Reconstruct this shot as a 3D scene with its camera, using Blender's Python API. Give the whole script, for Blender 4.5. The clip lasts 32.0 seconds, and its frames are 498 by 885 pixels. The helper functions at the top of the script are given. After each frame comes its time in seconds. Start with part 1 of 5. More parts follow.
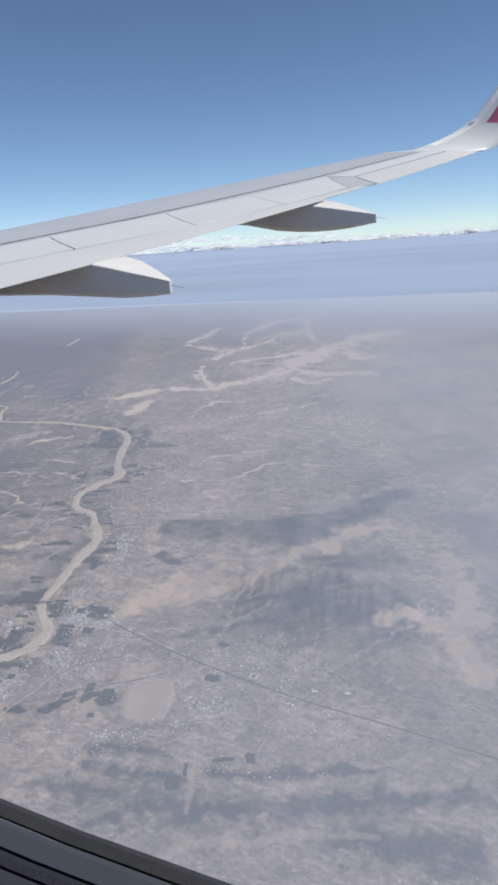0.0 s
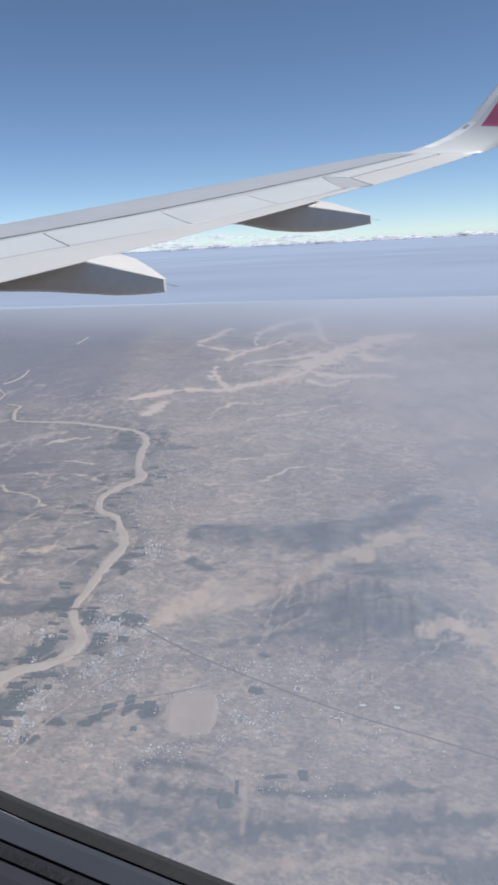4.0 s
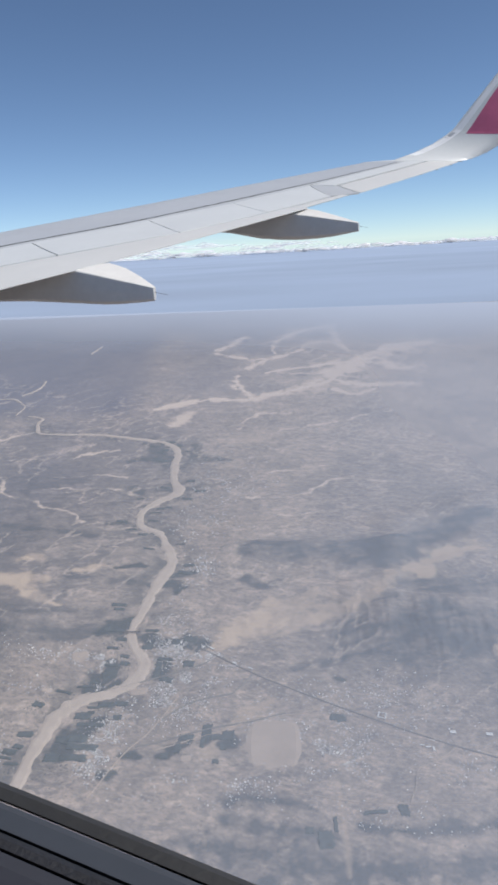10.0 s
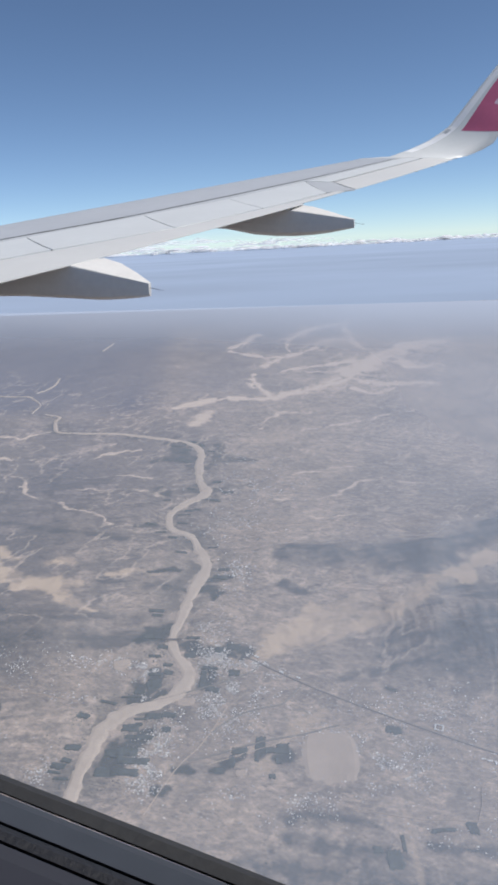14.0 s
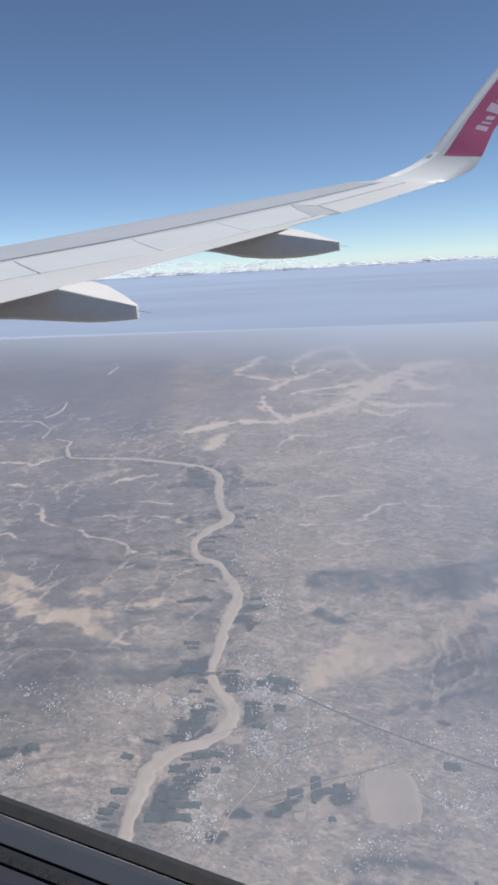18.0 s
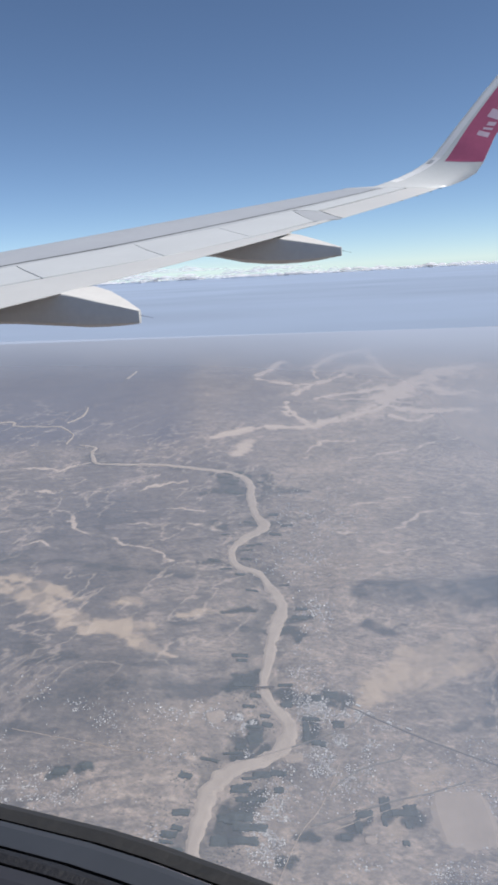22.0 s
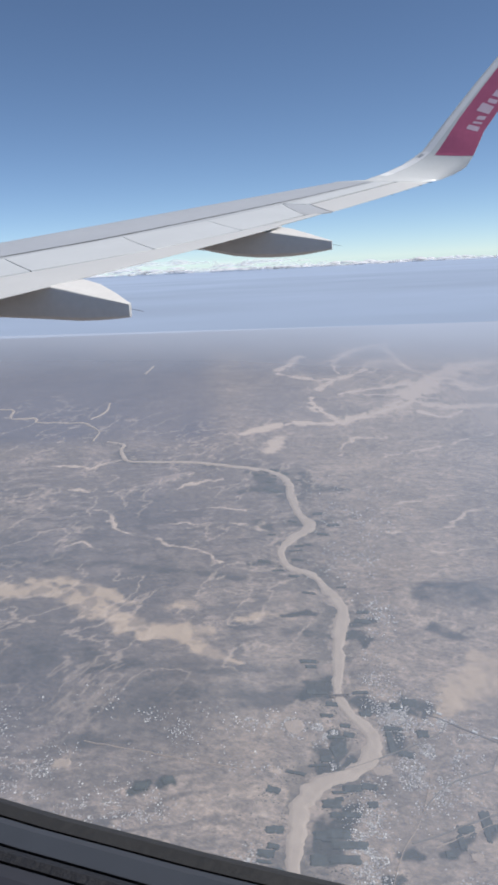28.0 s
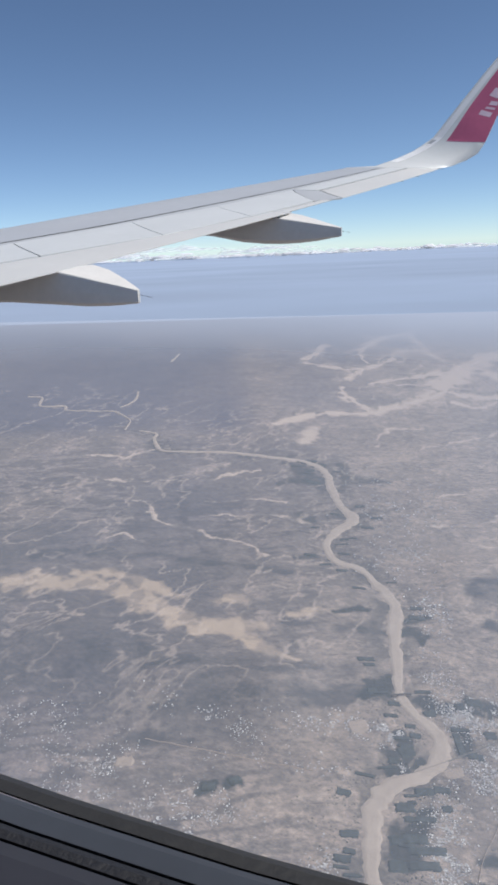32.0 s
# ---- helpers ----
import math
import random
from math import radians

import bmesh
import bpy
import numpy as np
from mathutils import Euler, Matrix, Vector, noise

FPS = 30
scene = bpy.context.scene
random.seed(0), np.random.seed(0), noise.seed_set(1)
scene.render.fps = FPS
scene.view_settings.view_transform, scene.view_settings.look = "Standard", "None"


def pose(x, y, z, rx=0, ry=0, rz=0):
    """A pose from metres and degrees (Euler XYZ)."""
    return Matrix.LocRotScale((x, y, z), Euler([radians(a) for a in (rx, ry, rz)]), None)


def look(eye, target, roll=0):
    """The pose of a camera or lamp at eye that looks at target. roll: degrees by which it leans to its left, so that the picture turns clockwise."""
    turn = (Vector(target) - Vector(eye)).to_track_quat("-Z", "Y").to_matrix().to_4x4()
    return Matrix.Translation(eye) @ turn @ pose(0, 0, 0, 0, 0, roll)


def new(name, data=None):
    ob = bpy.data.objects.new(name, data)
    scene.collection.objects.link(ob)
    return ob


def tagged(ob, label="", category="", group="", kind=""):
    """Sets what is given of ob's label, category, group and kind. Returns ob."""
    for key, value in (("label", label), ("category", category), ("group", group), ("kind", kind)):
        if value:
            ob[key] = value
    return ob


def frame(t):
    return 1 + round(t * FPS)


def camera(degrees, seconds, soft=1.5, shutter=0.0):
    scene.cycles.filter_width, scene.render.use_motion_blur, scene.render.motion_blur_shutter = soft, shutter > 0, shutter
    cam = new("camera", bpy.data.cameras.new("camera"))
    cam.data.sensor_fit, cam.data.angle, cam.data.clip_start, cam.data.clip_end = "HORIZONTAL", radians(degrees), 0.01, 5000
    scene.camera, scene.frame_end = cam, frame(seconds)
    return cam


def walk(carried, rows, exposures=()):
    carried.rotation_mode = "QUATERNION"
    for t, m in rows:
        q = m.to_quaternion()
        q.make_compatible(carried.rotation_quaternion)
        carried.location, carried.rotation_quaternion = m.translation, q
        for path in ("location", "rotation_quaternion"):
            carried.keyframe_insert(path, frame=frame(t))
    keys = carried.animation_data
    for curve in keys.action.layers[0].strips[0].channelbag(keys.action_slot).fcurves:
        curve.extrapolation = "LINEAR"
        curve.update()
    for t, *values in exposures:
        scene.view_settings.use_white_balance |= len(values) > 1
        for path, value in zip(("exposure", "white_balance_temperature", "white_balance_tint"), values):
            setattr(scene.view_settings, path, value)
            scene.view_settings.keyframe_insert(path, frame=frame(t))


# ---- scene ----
# A desert crossed by a sandy river, seen past an airliner's wing from a cabin window.
cam = camera(38.83, 32.0, soft=3.2)

# seconds, place in metres, turn in degrees
PATH = [
    (0, 0.03786, -0.00107, -0.00289, 74.077, 3.861, 19.544),
    (0.5, 0.03652, -0.00102, -0.00281, 73.996, 3.972, 19.650),
    (1, 0.03522, -0.00100, -0.00274, 73.941, 3.937, 19.731),
    (1.5, 0.03401, -0.00093, -0.00261, 73.720, 3.824, 19.505),
    (2, 0.03284, -0.00092, -0.00253, 73.687, 3.817, 19.530),
    (2.5, 0.03171, -0.00095, -0.00248, 73.931, 3.523, 19.526),
    (4.5, 0.02720, -0.00088, -0.00211, 74.047, 2.986, 19.019),
    (5, 0.02594, -0.00087, -0.00203, 74.249, 2.905, 19.176),
    (5.5, 0.02478, -0.00082, -0.00202, 74.485, 2.959, 19.075),
    (6, 0.02349, -0.00079, -0.00206, 74.168, 2.804, 18.906),
    (6.5, 0.02221, -0.00073, -0.00214, 73.884, 2.915, 18.706),
    (7, 0.02107, -0.00060, -0.00219, 74.012, 3.000, 18.223),
    (7.5, 0.01987, -0.00042, -0.00212, 74.297, 3.028, 17.707),
    (8, 0.01876, -0.00024, -0.00198, 74.194, 3.181, 17.821),
    (8.5, 0.01763, -0.00015, -0.00182, 74.616, 3.436, 18.276),
    (9, 0.01651, -0.00010, -0.00176, 74.617, 3.784, 17.931),
    (9.5, 0.01537, -0.00013, -0.00178, 74.543, 3.520, 17.815),
    (10, 0.01411, -0.00015, -0.00185, 74.557, 3.445, 18.106),
    (10.5, 0.01277, -0.00000, -0.00189, 74.595, 3.413, 18.188),
    (11, 0.01150, 0.00015, -0.00182, 74.345, 3.363, 17.882),
    (11.5, 0.01035, 0.00023, -0.00170, 74.259, 3.226, 17.907),
    (12, 0.00918, 0.00026, -0.00153, 74.209, 3.040, 18.198),
    (12.5, 0.00802, 0.00025, -0.00142, 74.657, 2.630, 18.020),
    (13, 0.00691, 0.00034, -0.00131, 74.352, 3.114, 17.881),
    (13.5, 0.00579, 0.00042, -0.00125, 74.323, 3.296, 17.643),
    (14, 0.00459, 0.00044, -0.00112, 74.228, 3.085, 17.686),
    (14.5, 0.00340, 0.00048, -0.00097, 74.260, 3.014, 17.775),
    (16.5, -0.00128, 0.00071, -0.00094, 76.486, 3.670, 16.355),
    (17, -0.00238, 0.00079, -0.00087, 76.258, 3.464, 16.532),
    (17.5, -0.00351, 0.00083, -0.00077, 75.847, 3.508, 16.717),
    (18, -0.00483, 0.00077, -0.00065, 75.889, 3.274, 16.592),
    (18.5, -0.00590, 0.00078, -0.00054, 76.187, 3.314, 17.087),
    (19, -0.00700, 0.00094, -0.00043, 75.983, 2.955, 17.125),
    (19.5, -0.00805, 0.00111, -0.00046, 76.074, 3.233, 16.869),
    (20, -0.00921, 0.00125, -0.00053, 76.123, 3.121, 17.072),
    (20.5, -0.01050, 0.00145, -0.00065, 75.997, 3.243, 17.059),
    (21, -0.01176, 0.00158, -0.00079, 75.923, 3.186, 16.922),
    (21.5, -0.01298, 0.00160, -0.00085, 76.340, 3.002, 16.939),
    (22, -0.01412, 0.00163, -0.00073, 76.283, 3.235, 16.690),
    (22.5, -0.01519, 0.00162, -0.00047, 76.233, 3.330, 16.743),
    (23, -0.01630, 0.00161, -0.00024, 76.205, 3.469, 16.793),
    (23.5, -0.01747, 0.00162, -0.00011, 76.302, 3.447, 16.648),
    (24, -0.01870, 0.00163, 0.00004, 76.333, 3.439, 16.415),
    (24.5, -0.01988, 0.00166, 0.00008, 76.244, 3.425, 16.493),
    (25, -0.02106, 0.00167, 0.00004, 76.134, 3.337, 16.485),
    (25.5, -0.02224, 0.00172, 0.00001, 76.112, 3.338, 16.493),
    (27.5, -0.02707, 0.00191, -0.00011, 76.082, 3.347, 16.099),
    (28, -0.02825, 0.00199, -0.00011, 75.746, 3.064, 15.847),
    (28.5, -0.02931, 0.00210, -0.00011, 75.724, 3.098, 15.849),
    (29, -0.03047, 0.00227, -0.00014, 75.569, 3.105, 15.724),
    (29.5, -0.03169, 0.00237, -0.00021, 75.518, 3.087, 15.871),
    (30, -0.03289, 0.00242, -0.00020, 75.185, 2.811, 16.150),
    (30.5, -0.03397, 0.00248, -0.00011, 75.076, 2.857, 16.250),
    (31, -0.03501, 0.00255, 0.00010, 75.013, 2.834, 16.201),
    (31.5, -0.03620, 0.00252, 0.00031, 74.821, 2.778, 16.517),
    (32, -0.03736, 0.00243, 0.00048, 74.742, 2.701, 16.492),
]
walk(cam, [(t, pose(x, y, z, a, b, c)) for t, x, y, z, a, b, c in PATH])

# ---- light ----
SUN_FROM = Vector((0.52, 0.0, 0.85)).normalized()
world = bpy.data.worlds.new("world")
scene.world = world
world.use_nodes = True
wn = world.node_tree
sky = wn.nodes.new("ShaderNodeTexSky")
sky.sky_type = "NISHITA"
sky.sun_disc = False
sky.sun_elevation = math.asin(SUN_FROM.z)
sky.sun_rotation = math.atan2(SUN_FROM.x, SUN_FROM.y)
sky.altitude = 5600
sky.air_density = 1.0
sky.dust_density = 2.4
sky.ozone_density = 1.2
tint = wn.nodes.new("ShaderNodeMix")
tint.data_type, tint.blend_type = "RGBA", "MULTIPLY"
tint.inputs[0].default_value = 1.0
tint.inputs[7].default_value = (0.88, 0.930, 0.950, 1)
wn.links.new(sky.outputs["Color"], tint.inputs[6])
wn.links.new(tint.outputs[2], wn.nodes["Background"].inputs["Color"])
wn.nodes["Background"].inputs["Strength"].default_value = 0.124
sun = new("sun", bpy.data.lights.new("sun", "SUN"))
sun.data.energy = 3.9
sun.data.angle = radians(0.5)
sun.data.color = (1.0, 0.96, 0.9)
sun.matrix_world = look(SUN_FROM * 50, (0, 0, 0))
scene.view_settings.exposure = 0.0

# ---- materials ----
# the land lies far below: it is laid out in units of its own and shrunk by this, so that the wing hardly shifts against it
LAND = 0.2


def material(name, rough=0.8, metal=0.0):
    m = bpy.data.materials.new(name)
    m.use_nodes = True
    b = m.node_tree.nodes["Principled BSDF"]
    b.inputs["Roughness"].default_value = rough
    b.inputs["Metallic"].default_value = metal
    return m, m.node_tree, b


def noise_node(nt, scale, detail=6.0, rough=0.6, vector=None, distort=0.0):
    n = nt.nodes.new("ShaderNodeTexNoise")
    n.inputs["Scale"].default_value = scale
    n.inputs["Detail"].default_value = detail
    n.inputs["Roughness"].default_value = rough
    n.inputs["Distortion"].default_value = distort
    if vector is not None:
        nt.links.new(vector, n.inputs["Vector"])
    return n.outputs["Fac"]


def ramp(nt, fac, stops):
    r = nt.nodes.new("ShaderNodeValToRGB")
    e = r.color_ramp.elements
    while len(e) < len(stops):
        e.new(0.5)
    for k, (p, c) in enumerate(stops):
        e[k].position, e[k].color = p, (*c, 1)
    nt.links.new(fac, r.inputs["Fac"])
    return r.outputs["Color"]


def mix(nt, fac, a, b, blend="MIX"):
    n = nt.nodes.new("ShaderNodeMix")
    n.data_type, n.blend_type = "RGBA", blend
    for value, socket in ((fac, n.inputs[0]), (a, n.inputs[6]), (b, n.inputs[7])):
        if isinstance(value, (int, float)):
            socket.default_value = value
        elif isinstance(value, tuple):
            socket.default_value = (*value, 1)
        else:
            nt.links.new(value, socket)
    return n.outputs[2]


def math_node(nt, op, a, b):
    n = nt.nodes.new("ShaderNodeMath")
    n.operation = op
    for value, socket in zip((a, b), n.inputs):
        if isinstance(value, (int, float)):
            socket.default_value = value
        else:
            nt.links.new(value, socket)
    return n.outputs[0]


def bump(nt, bsdf, height, strength, distance):
    n = nt.nodes.new("ShaderNodeBump")
    n.inputs["Strength"].default_value = strength
    n.inputs["Distance"].default_value = distance
    nt.links.new(height, n.inputs["Height"])
    nt.links.new(n.outputs["Normal"], bsdf.inputs["Normal"])


def place_vector(nt, scale=(1, 1, 1), unit=1.0):
    """The place in the world, stretched."""
    g = nt.nodes.new("ShaderNodeNewGeometry")
    m = nt.nodes.new("ShaderNodeMapping")
    m.inputs["Scale"].default_value = tuple(k / unit for k in scale)
    nt.links.new(g.outputs["Position"], m.inputs["Vector"])
    return m.outputs["Vector"]


def attribute(nt, name):
    n = nt.nodes.new("ShaderNodeAttribute")
    n.attribute_name = name
    return n.outputs["Fac"]


def plain(name, colour, rough=0.7, metal=0.0, spread=0.12, scale=6.0, relief=0.0, unit=1.0):
    """A paint or stone with soft mottling at two scales."""
    m, nt, b = material(name, rough, metal)
    v = place_vector(nt, unit=unit)
    a = noise_node(nt, scale, 5, 0.6, v)
    c = noise_node(nt, scale * 9, 4, 0.6, v)
    f = math_node(nt, "ADD", math_node(nt, "MULTIPLY", a, 0.65), math_node(nt, "MULTIPLY", c, 0.35))
    lo = tuple(k * (1 - spread) for k in colour)
    hi = tuple(min(1, k * (1 + spread)) for k in colour)
    nt.links.new(ramp(nt, f, [(0.35, lo), (0.65, hi)]), b.inputs["Base Color"])
    if relief:
        bump(nt, b, c, 0.4, relief * unit)
    return m


def desert_material():
    """Gravel plains with gullies; the soil kinds and the dark left tone come from the plan."""
    m, nt, b = material("desert_soil", 0.95)
    v = place_vector(nt, unit=LAND)
    streak = place_vector(nt, (0.95, 1.6, 1.4), LAND)
    broad = noise_node(nt, 8, 14, 0.66, v, 0.5)
    patch = noise_node(nt, 90, 10, 0.66, streak, 0.5)
    runs = noise_node(nt, 26, 10, 0.55, streak, 1.1)
    small = noise_node(nt, 220, 8, 0.66, streak, 0.3)
    grit = noise_node(nt, 700, 5, 0.7, v)
    edges = noise_node(nt, 150, 8, 0.65, streak, 0.8)
    plots = []
    for scale in (110, 280):
        cell = nt.nodes.new("ShaderNodeTexVoronoi")
        cell.inputs["Scale"].default_value = scale
        warp = nt.nodes.new("ShaderNodeVectorMath")
        warp.operation = "MULTIPLY_ADD"
        wob = nt.nodes.new("ShaderNodeTexNoise")
        wob.inputs["Scale"].default_value = scale * 1.3
        wob.inputs["Detail"].default_value = 6
        nt.links.new(v, wob.inputs["Vector"])
        nt.links.new(wob.outputs["Color"], warp.inputs[0])
        warp.inputs[1].default_value = (1.4 / scale,) * 3
        nt.links.new(streak, warp.inputs[2])
        nt.links.new(warp.outputs[0], cell.inputs["Vector"])
        tone = nt.nodes.new("ShaderNodeSeparateColor")
        nt.links.new(cell.outputs["Color"], tone.inputs[0])
        plots.append(ramp(nt, tone.outputs[0], [(0.0, (0.80, 0.82, 0.86)), (0.55, (1.0, 1.0, 1.0)), (1.0, (1.17, 1.14, 1.11))]))
    base = ramp(nt, broad, [(0.38, GRAVEL_DARK), (0.49, GRAVEL), (0.62, GRAVEL_WARM)])
    base = mix(nt, math_node(nt, "MULTIPLY", ramp(nt, patch, [(0.50, (0, 0, 0)), (0.56, (1, 1, 1))]), 0.22), base, SCRUB)
    base = mix(nt, math_node(nt, "MULTIPLY", ramp(nt, edges, [(0.53, (0, 0, 0)), (0.56, (1, 1, 1))]), 0.17), base, SCRUB)
    base = mix(nt, math_node(nt, "MULTIPLY", ramp(nt, edges, [(0.40, (1, 1, 1)), (0.43, (0, 0, 0))]), 0.20), base, SAND)
    veins = ramp(nt, runs, [(0.485, (0, 0, 0)), (0.51, (1, 1, 1)), (0.535, (0, 0, 0))])
    base = mix(nt, math_node(nt, "MULTIPLY", veins, 0.30), base, SAND)
    brooks = noise_node(nt, 60, 8, 0.55, place_vector(nt, (1, 2.2, 1.4), LAND), 1.4)
    base = mix(nt, math_node(nt, "MULTIPLY", ramp(nt, brooks, [(0.488, (0, 0, 0)), (0.50, (1, 1, 1)), (0.512, (0, 0, 0))]), 0.30), base, SAND)
    base = mix(nt, math_node(nt, "MULTIPLY", ramp(nt, brooks, [(0.42, (0, 0, 0)), (0.435, (1, 1, 1)), (0.45, (0, 0, 0))]), 0.35), base, SCRUB)
    base = mix(nt, math_node(nt, "MULTIPLY", ramp(nt, small, [(0.52, (0, 0, 0)), (0.64, (1, 1, 1))]), 0.26), base, SAND)
    base = mix(nt, math_node(nt, "MULTIPLY", ramp(nt, small, [(0.36, (1, 1, 1)), (0.48, (0, 0, 0))]), 0.34), base, SCRUB)
    base = mix(nt, 0.6, base, mix(nt, 1.0, base, plots[0], "MULTIPLY"))
    base = mix(nt, 0.6, base, mix(nt, 1.0, base, plots[1], "MULTIPLY"))
    base = mix(nt, attribute(nt, "left_dark"), base, mix(nt, 0.85, base, LEFT_DARK))
    base = mix(nt, math_node(nt, "MULTIPLY", attribute(nt, "scrub"), 0.92), base, RIDGE)
    base = mix(nt, math_node(nt, "MULTIPLY", attribute(nt, "fan"), 0.80), base, FAN)
    speck = ramp(nt, grit, [(0.3, (0.93, 0.93, 0.94)), (0.7, (1.06, 1.06, 1.05))])
    base = mix(nt, 1.0, base, speck, "MULTIPLY")
    base = mix(nt, math_node(nt, "MULTIPLY", attribute(nt, "grove"), 0.9), base, GROVE)
    base = mix(nt, math_node(nt, "MULTIPLY", attribute(nt, "sand"), 0.85), base, SAND)
    nt.links.new(base, b.inputs["Base Color"])
    b.inputs["Specular IOR Level"].default_value = 0.1
    bump(nt, b, small, 0.35, 0.004 * LAND)
    return m


def far_material():
    m, nt, b = material("far_desert_soil", 0.95)
    v = place_vector(nt, (1, 0.45, 1))
    broad = noise_node(nt, 0.0022, 6, 0.55, v, 0.5)
    fine = noise_node(nt, 0.02, 6, 0.6, v)
    base = ramp(nt, broad, [(0.36, FAR_DARK), (0.62, FAR_LIGHT)])
    base = mix(nt, math_node(nt, "MULTIPLY", fine, 0.25), base, FAR_PALE)
    nt.links.new(base, b.inputs["Base Color"])
    b.inputs["Specular IOR Level"].default_value = 0.05
    return m


GRAVEL_DARK = (0.272, 0.238, 0.222)
GRAVEL = (0.362, 0.308, 0.275)
GRAVEL_WARM = (0.445, 0.372, 0.322)
SAND = (0.650, 0.540, 0.460)
FAN = (0.545, 0.440, 0.350)
SCRUB = (0.135, 0.138, 0.138)
GROVE = (0.070, 0.085, 0.095)
RIDGE = (0.080, 0.092, 0.108)
LEFT_DARK = (0.138, 0.146, 0.192)
FAR_DARK = (0.200, 0.185, 0.185)
FAR_LIGHT = (0.300, 0.265, 0.250)
FAR_PALE = (0.380, 0.335, 0.310)

DESERT = desert_material()
FAR = far_material()
RIVER_SAND = plain("river_sand", (0.440, 0.375, 0.325), 0.9, 0, 0.14, 60, 0.001, unit=LAND)
ORCHARD = plain("orchard_leaves", (0.085, 0.100, 0.105), 0.9, 0, 0.3, 220, unit=LAND)
FALLOW = plain("fallow_soil", (0.385, 0.325, 0.283), 0.95, 0, 0.1, 60, unit=LAND)
ASPHALT = plain("road_asphalt", (0.215, 0.205, 0.20), 0.9, 0, 0.12, 80, unit=LAND)
WING_WHITE = plain("wing_paint", (0.66, 0.672, 0.668), 0.38, 0, 0.035, 1.3)
WING_GREY = plain("wing_skin_paint", (0.505, 0.515, 0.53), 0.34, 0, 0.05, 0.9)
PANEL_GREY = plain("panel_paint", (0.51, 0.52, 0.53), 0.4, 0, 0.04, 1.5)
WING_WARM = plain("flap_paint", (0.66, 0.652, 0.63), 0.4, 0, 0.035, 1.1)
GAP = plain("gap_shadow_rubber", (0.22, 0.22, 0.23), 0.7, 0, 0.2, 3)
FAIRING = plain("fairing_paint", (0.71, 0.69, 0.66), 0.5, 0, 0.07, 1.6)
RED = plain("red_livery_paint", (0.48, 0.125, 0.215), 0.35, 0, 0.08, 1.2)
LETTER = plain("white_lettering", (0.66, 0.52, 0.60), 0.4, 0, 0.05, 5)
SUNLIT_EDGE = plain("sunlit_edge_paint", (0.86, 0.86, 0.86), 0.3, 0, 0.03, 3)
LENS = plain("lamp_lens", (0.4, 0.42, 0.45), 0.08, 0, 0.1, 6)
WICK = plain("carbon_wick", (0.08, 0.08, 0.09), 0.6, 0, 0.1, 20)
RIM = plain("window_rubber", (0.026, 0.025, 0.024), 0.6, 0, 0.2, 30, 0.001, unit=LAND)
BEZEL = plain("window_bezel_plastic", (0.043, 0.047, 0.056), 0.55, 0, 0.12, 14, unit=LAND)
SEAL = plain("window_seal", (0.012, 0.012, 0.015), 0.7, 0, 0.3, 60, 0.002, unit=LAND)
TRIM = plain("cabin_trim_plastic", (0.027, 0.026, 0.032), 0.6, 0, 0.12, 12, unit=LAND)


def house_material():
    m, nt, b = material("house_walls_and_shade", 0.8)
    g = nt.nodes.new("ShaderNodeNewGeometry")
    # the darkest blocks stand in for shadows and trees among the houses
    c = ramp(nt, g.outputs["Random Per Island"], [(0.0, (0.17, 0.175, 0.185)), (0.12, (0.24, 0.24, 0.245)), (0.2, (0.36, 0.35, 0.355)), (0.8, (0.50, 0.49, 0.48)), (1.0, (0.84, 0.83, 0.81))])
    nt.links.new(c, b.inputs["Base Color"])
    return m


HOUSES = house_material()


def cloud_material(name, dense):
    m, nt, b = material(name, 1.0)
    b.inputs["Base Color"].default_value = (0.95, 0.95, 0.96, 1)
    b.inputs["Specular IOR Level"].default_value = 0.0
    glow = nt.nodes.new("ShaderNodeBsdfTranslucent")
    glow.inputs["Color"].default_value = (0.95, 0.95, 0.97, 1)
    body = nt.nodes.new("ShaderNodeMixShader")
    body.inputs["Fac"].default_value = 0.35
    nt.links.new(b.outputs[0], body.inputs[1])
    nt.links.new(glow.outputs[0], body.inputs[2])
    t = nt.nodes.new("ShaderNodeBsdfTransparent")
    s = nt.nodes.new("ShaderNodeMixShader")
    s.inputs["Fac"].default_value = dense
    nt.links.new(t.outputs[0], s.inputs[1])
    nt.links.new(body.outputs[0], s.inputs[2])
    nt.links.new(s.outputs[0], nt.nodes["Material Output"].inputs["Surface"])
    return m


CLOUD = cloud_material("cloud_vapour", 0.8)
VEIL = cloud_material("thin_cloud_vapour", 0.22)


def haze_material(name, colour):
    """Blue-tinted sheet that stands in for aerial haze: thin where the attribute is low, dense where it is high."""
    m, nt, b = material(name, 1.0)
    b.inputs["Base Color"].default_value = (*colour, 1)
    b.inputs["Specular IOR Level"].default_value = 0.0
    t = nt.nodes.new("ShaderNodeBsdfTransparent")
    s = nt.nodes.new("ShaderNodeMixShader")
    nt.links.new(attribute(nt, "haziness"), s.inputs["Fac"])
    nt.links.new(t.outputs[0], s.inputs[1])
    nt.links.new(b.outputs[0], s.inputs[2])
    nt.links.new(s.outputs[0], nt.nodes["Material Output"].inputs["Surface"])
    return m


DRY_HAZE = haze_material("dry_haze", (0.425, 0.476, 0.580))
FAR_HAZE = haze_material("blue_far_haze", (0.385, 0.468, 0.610))


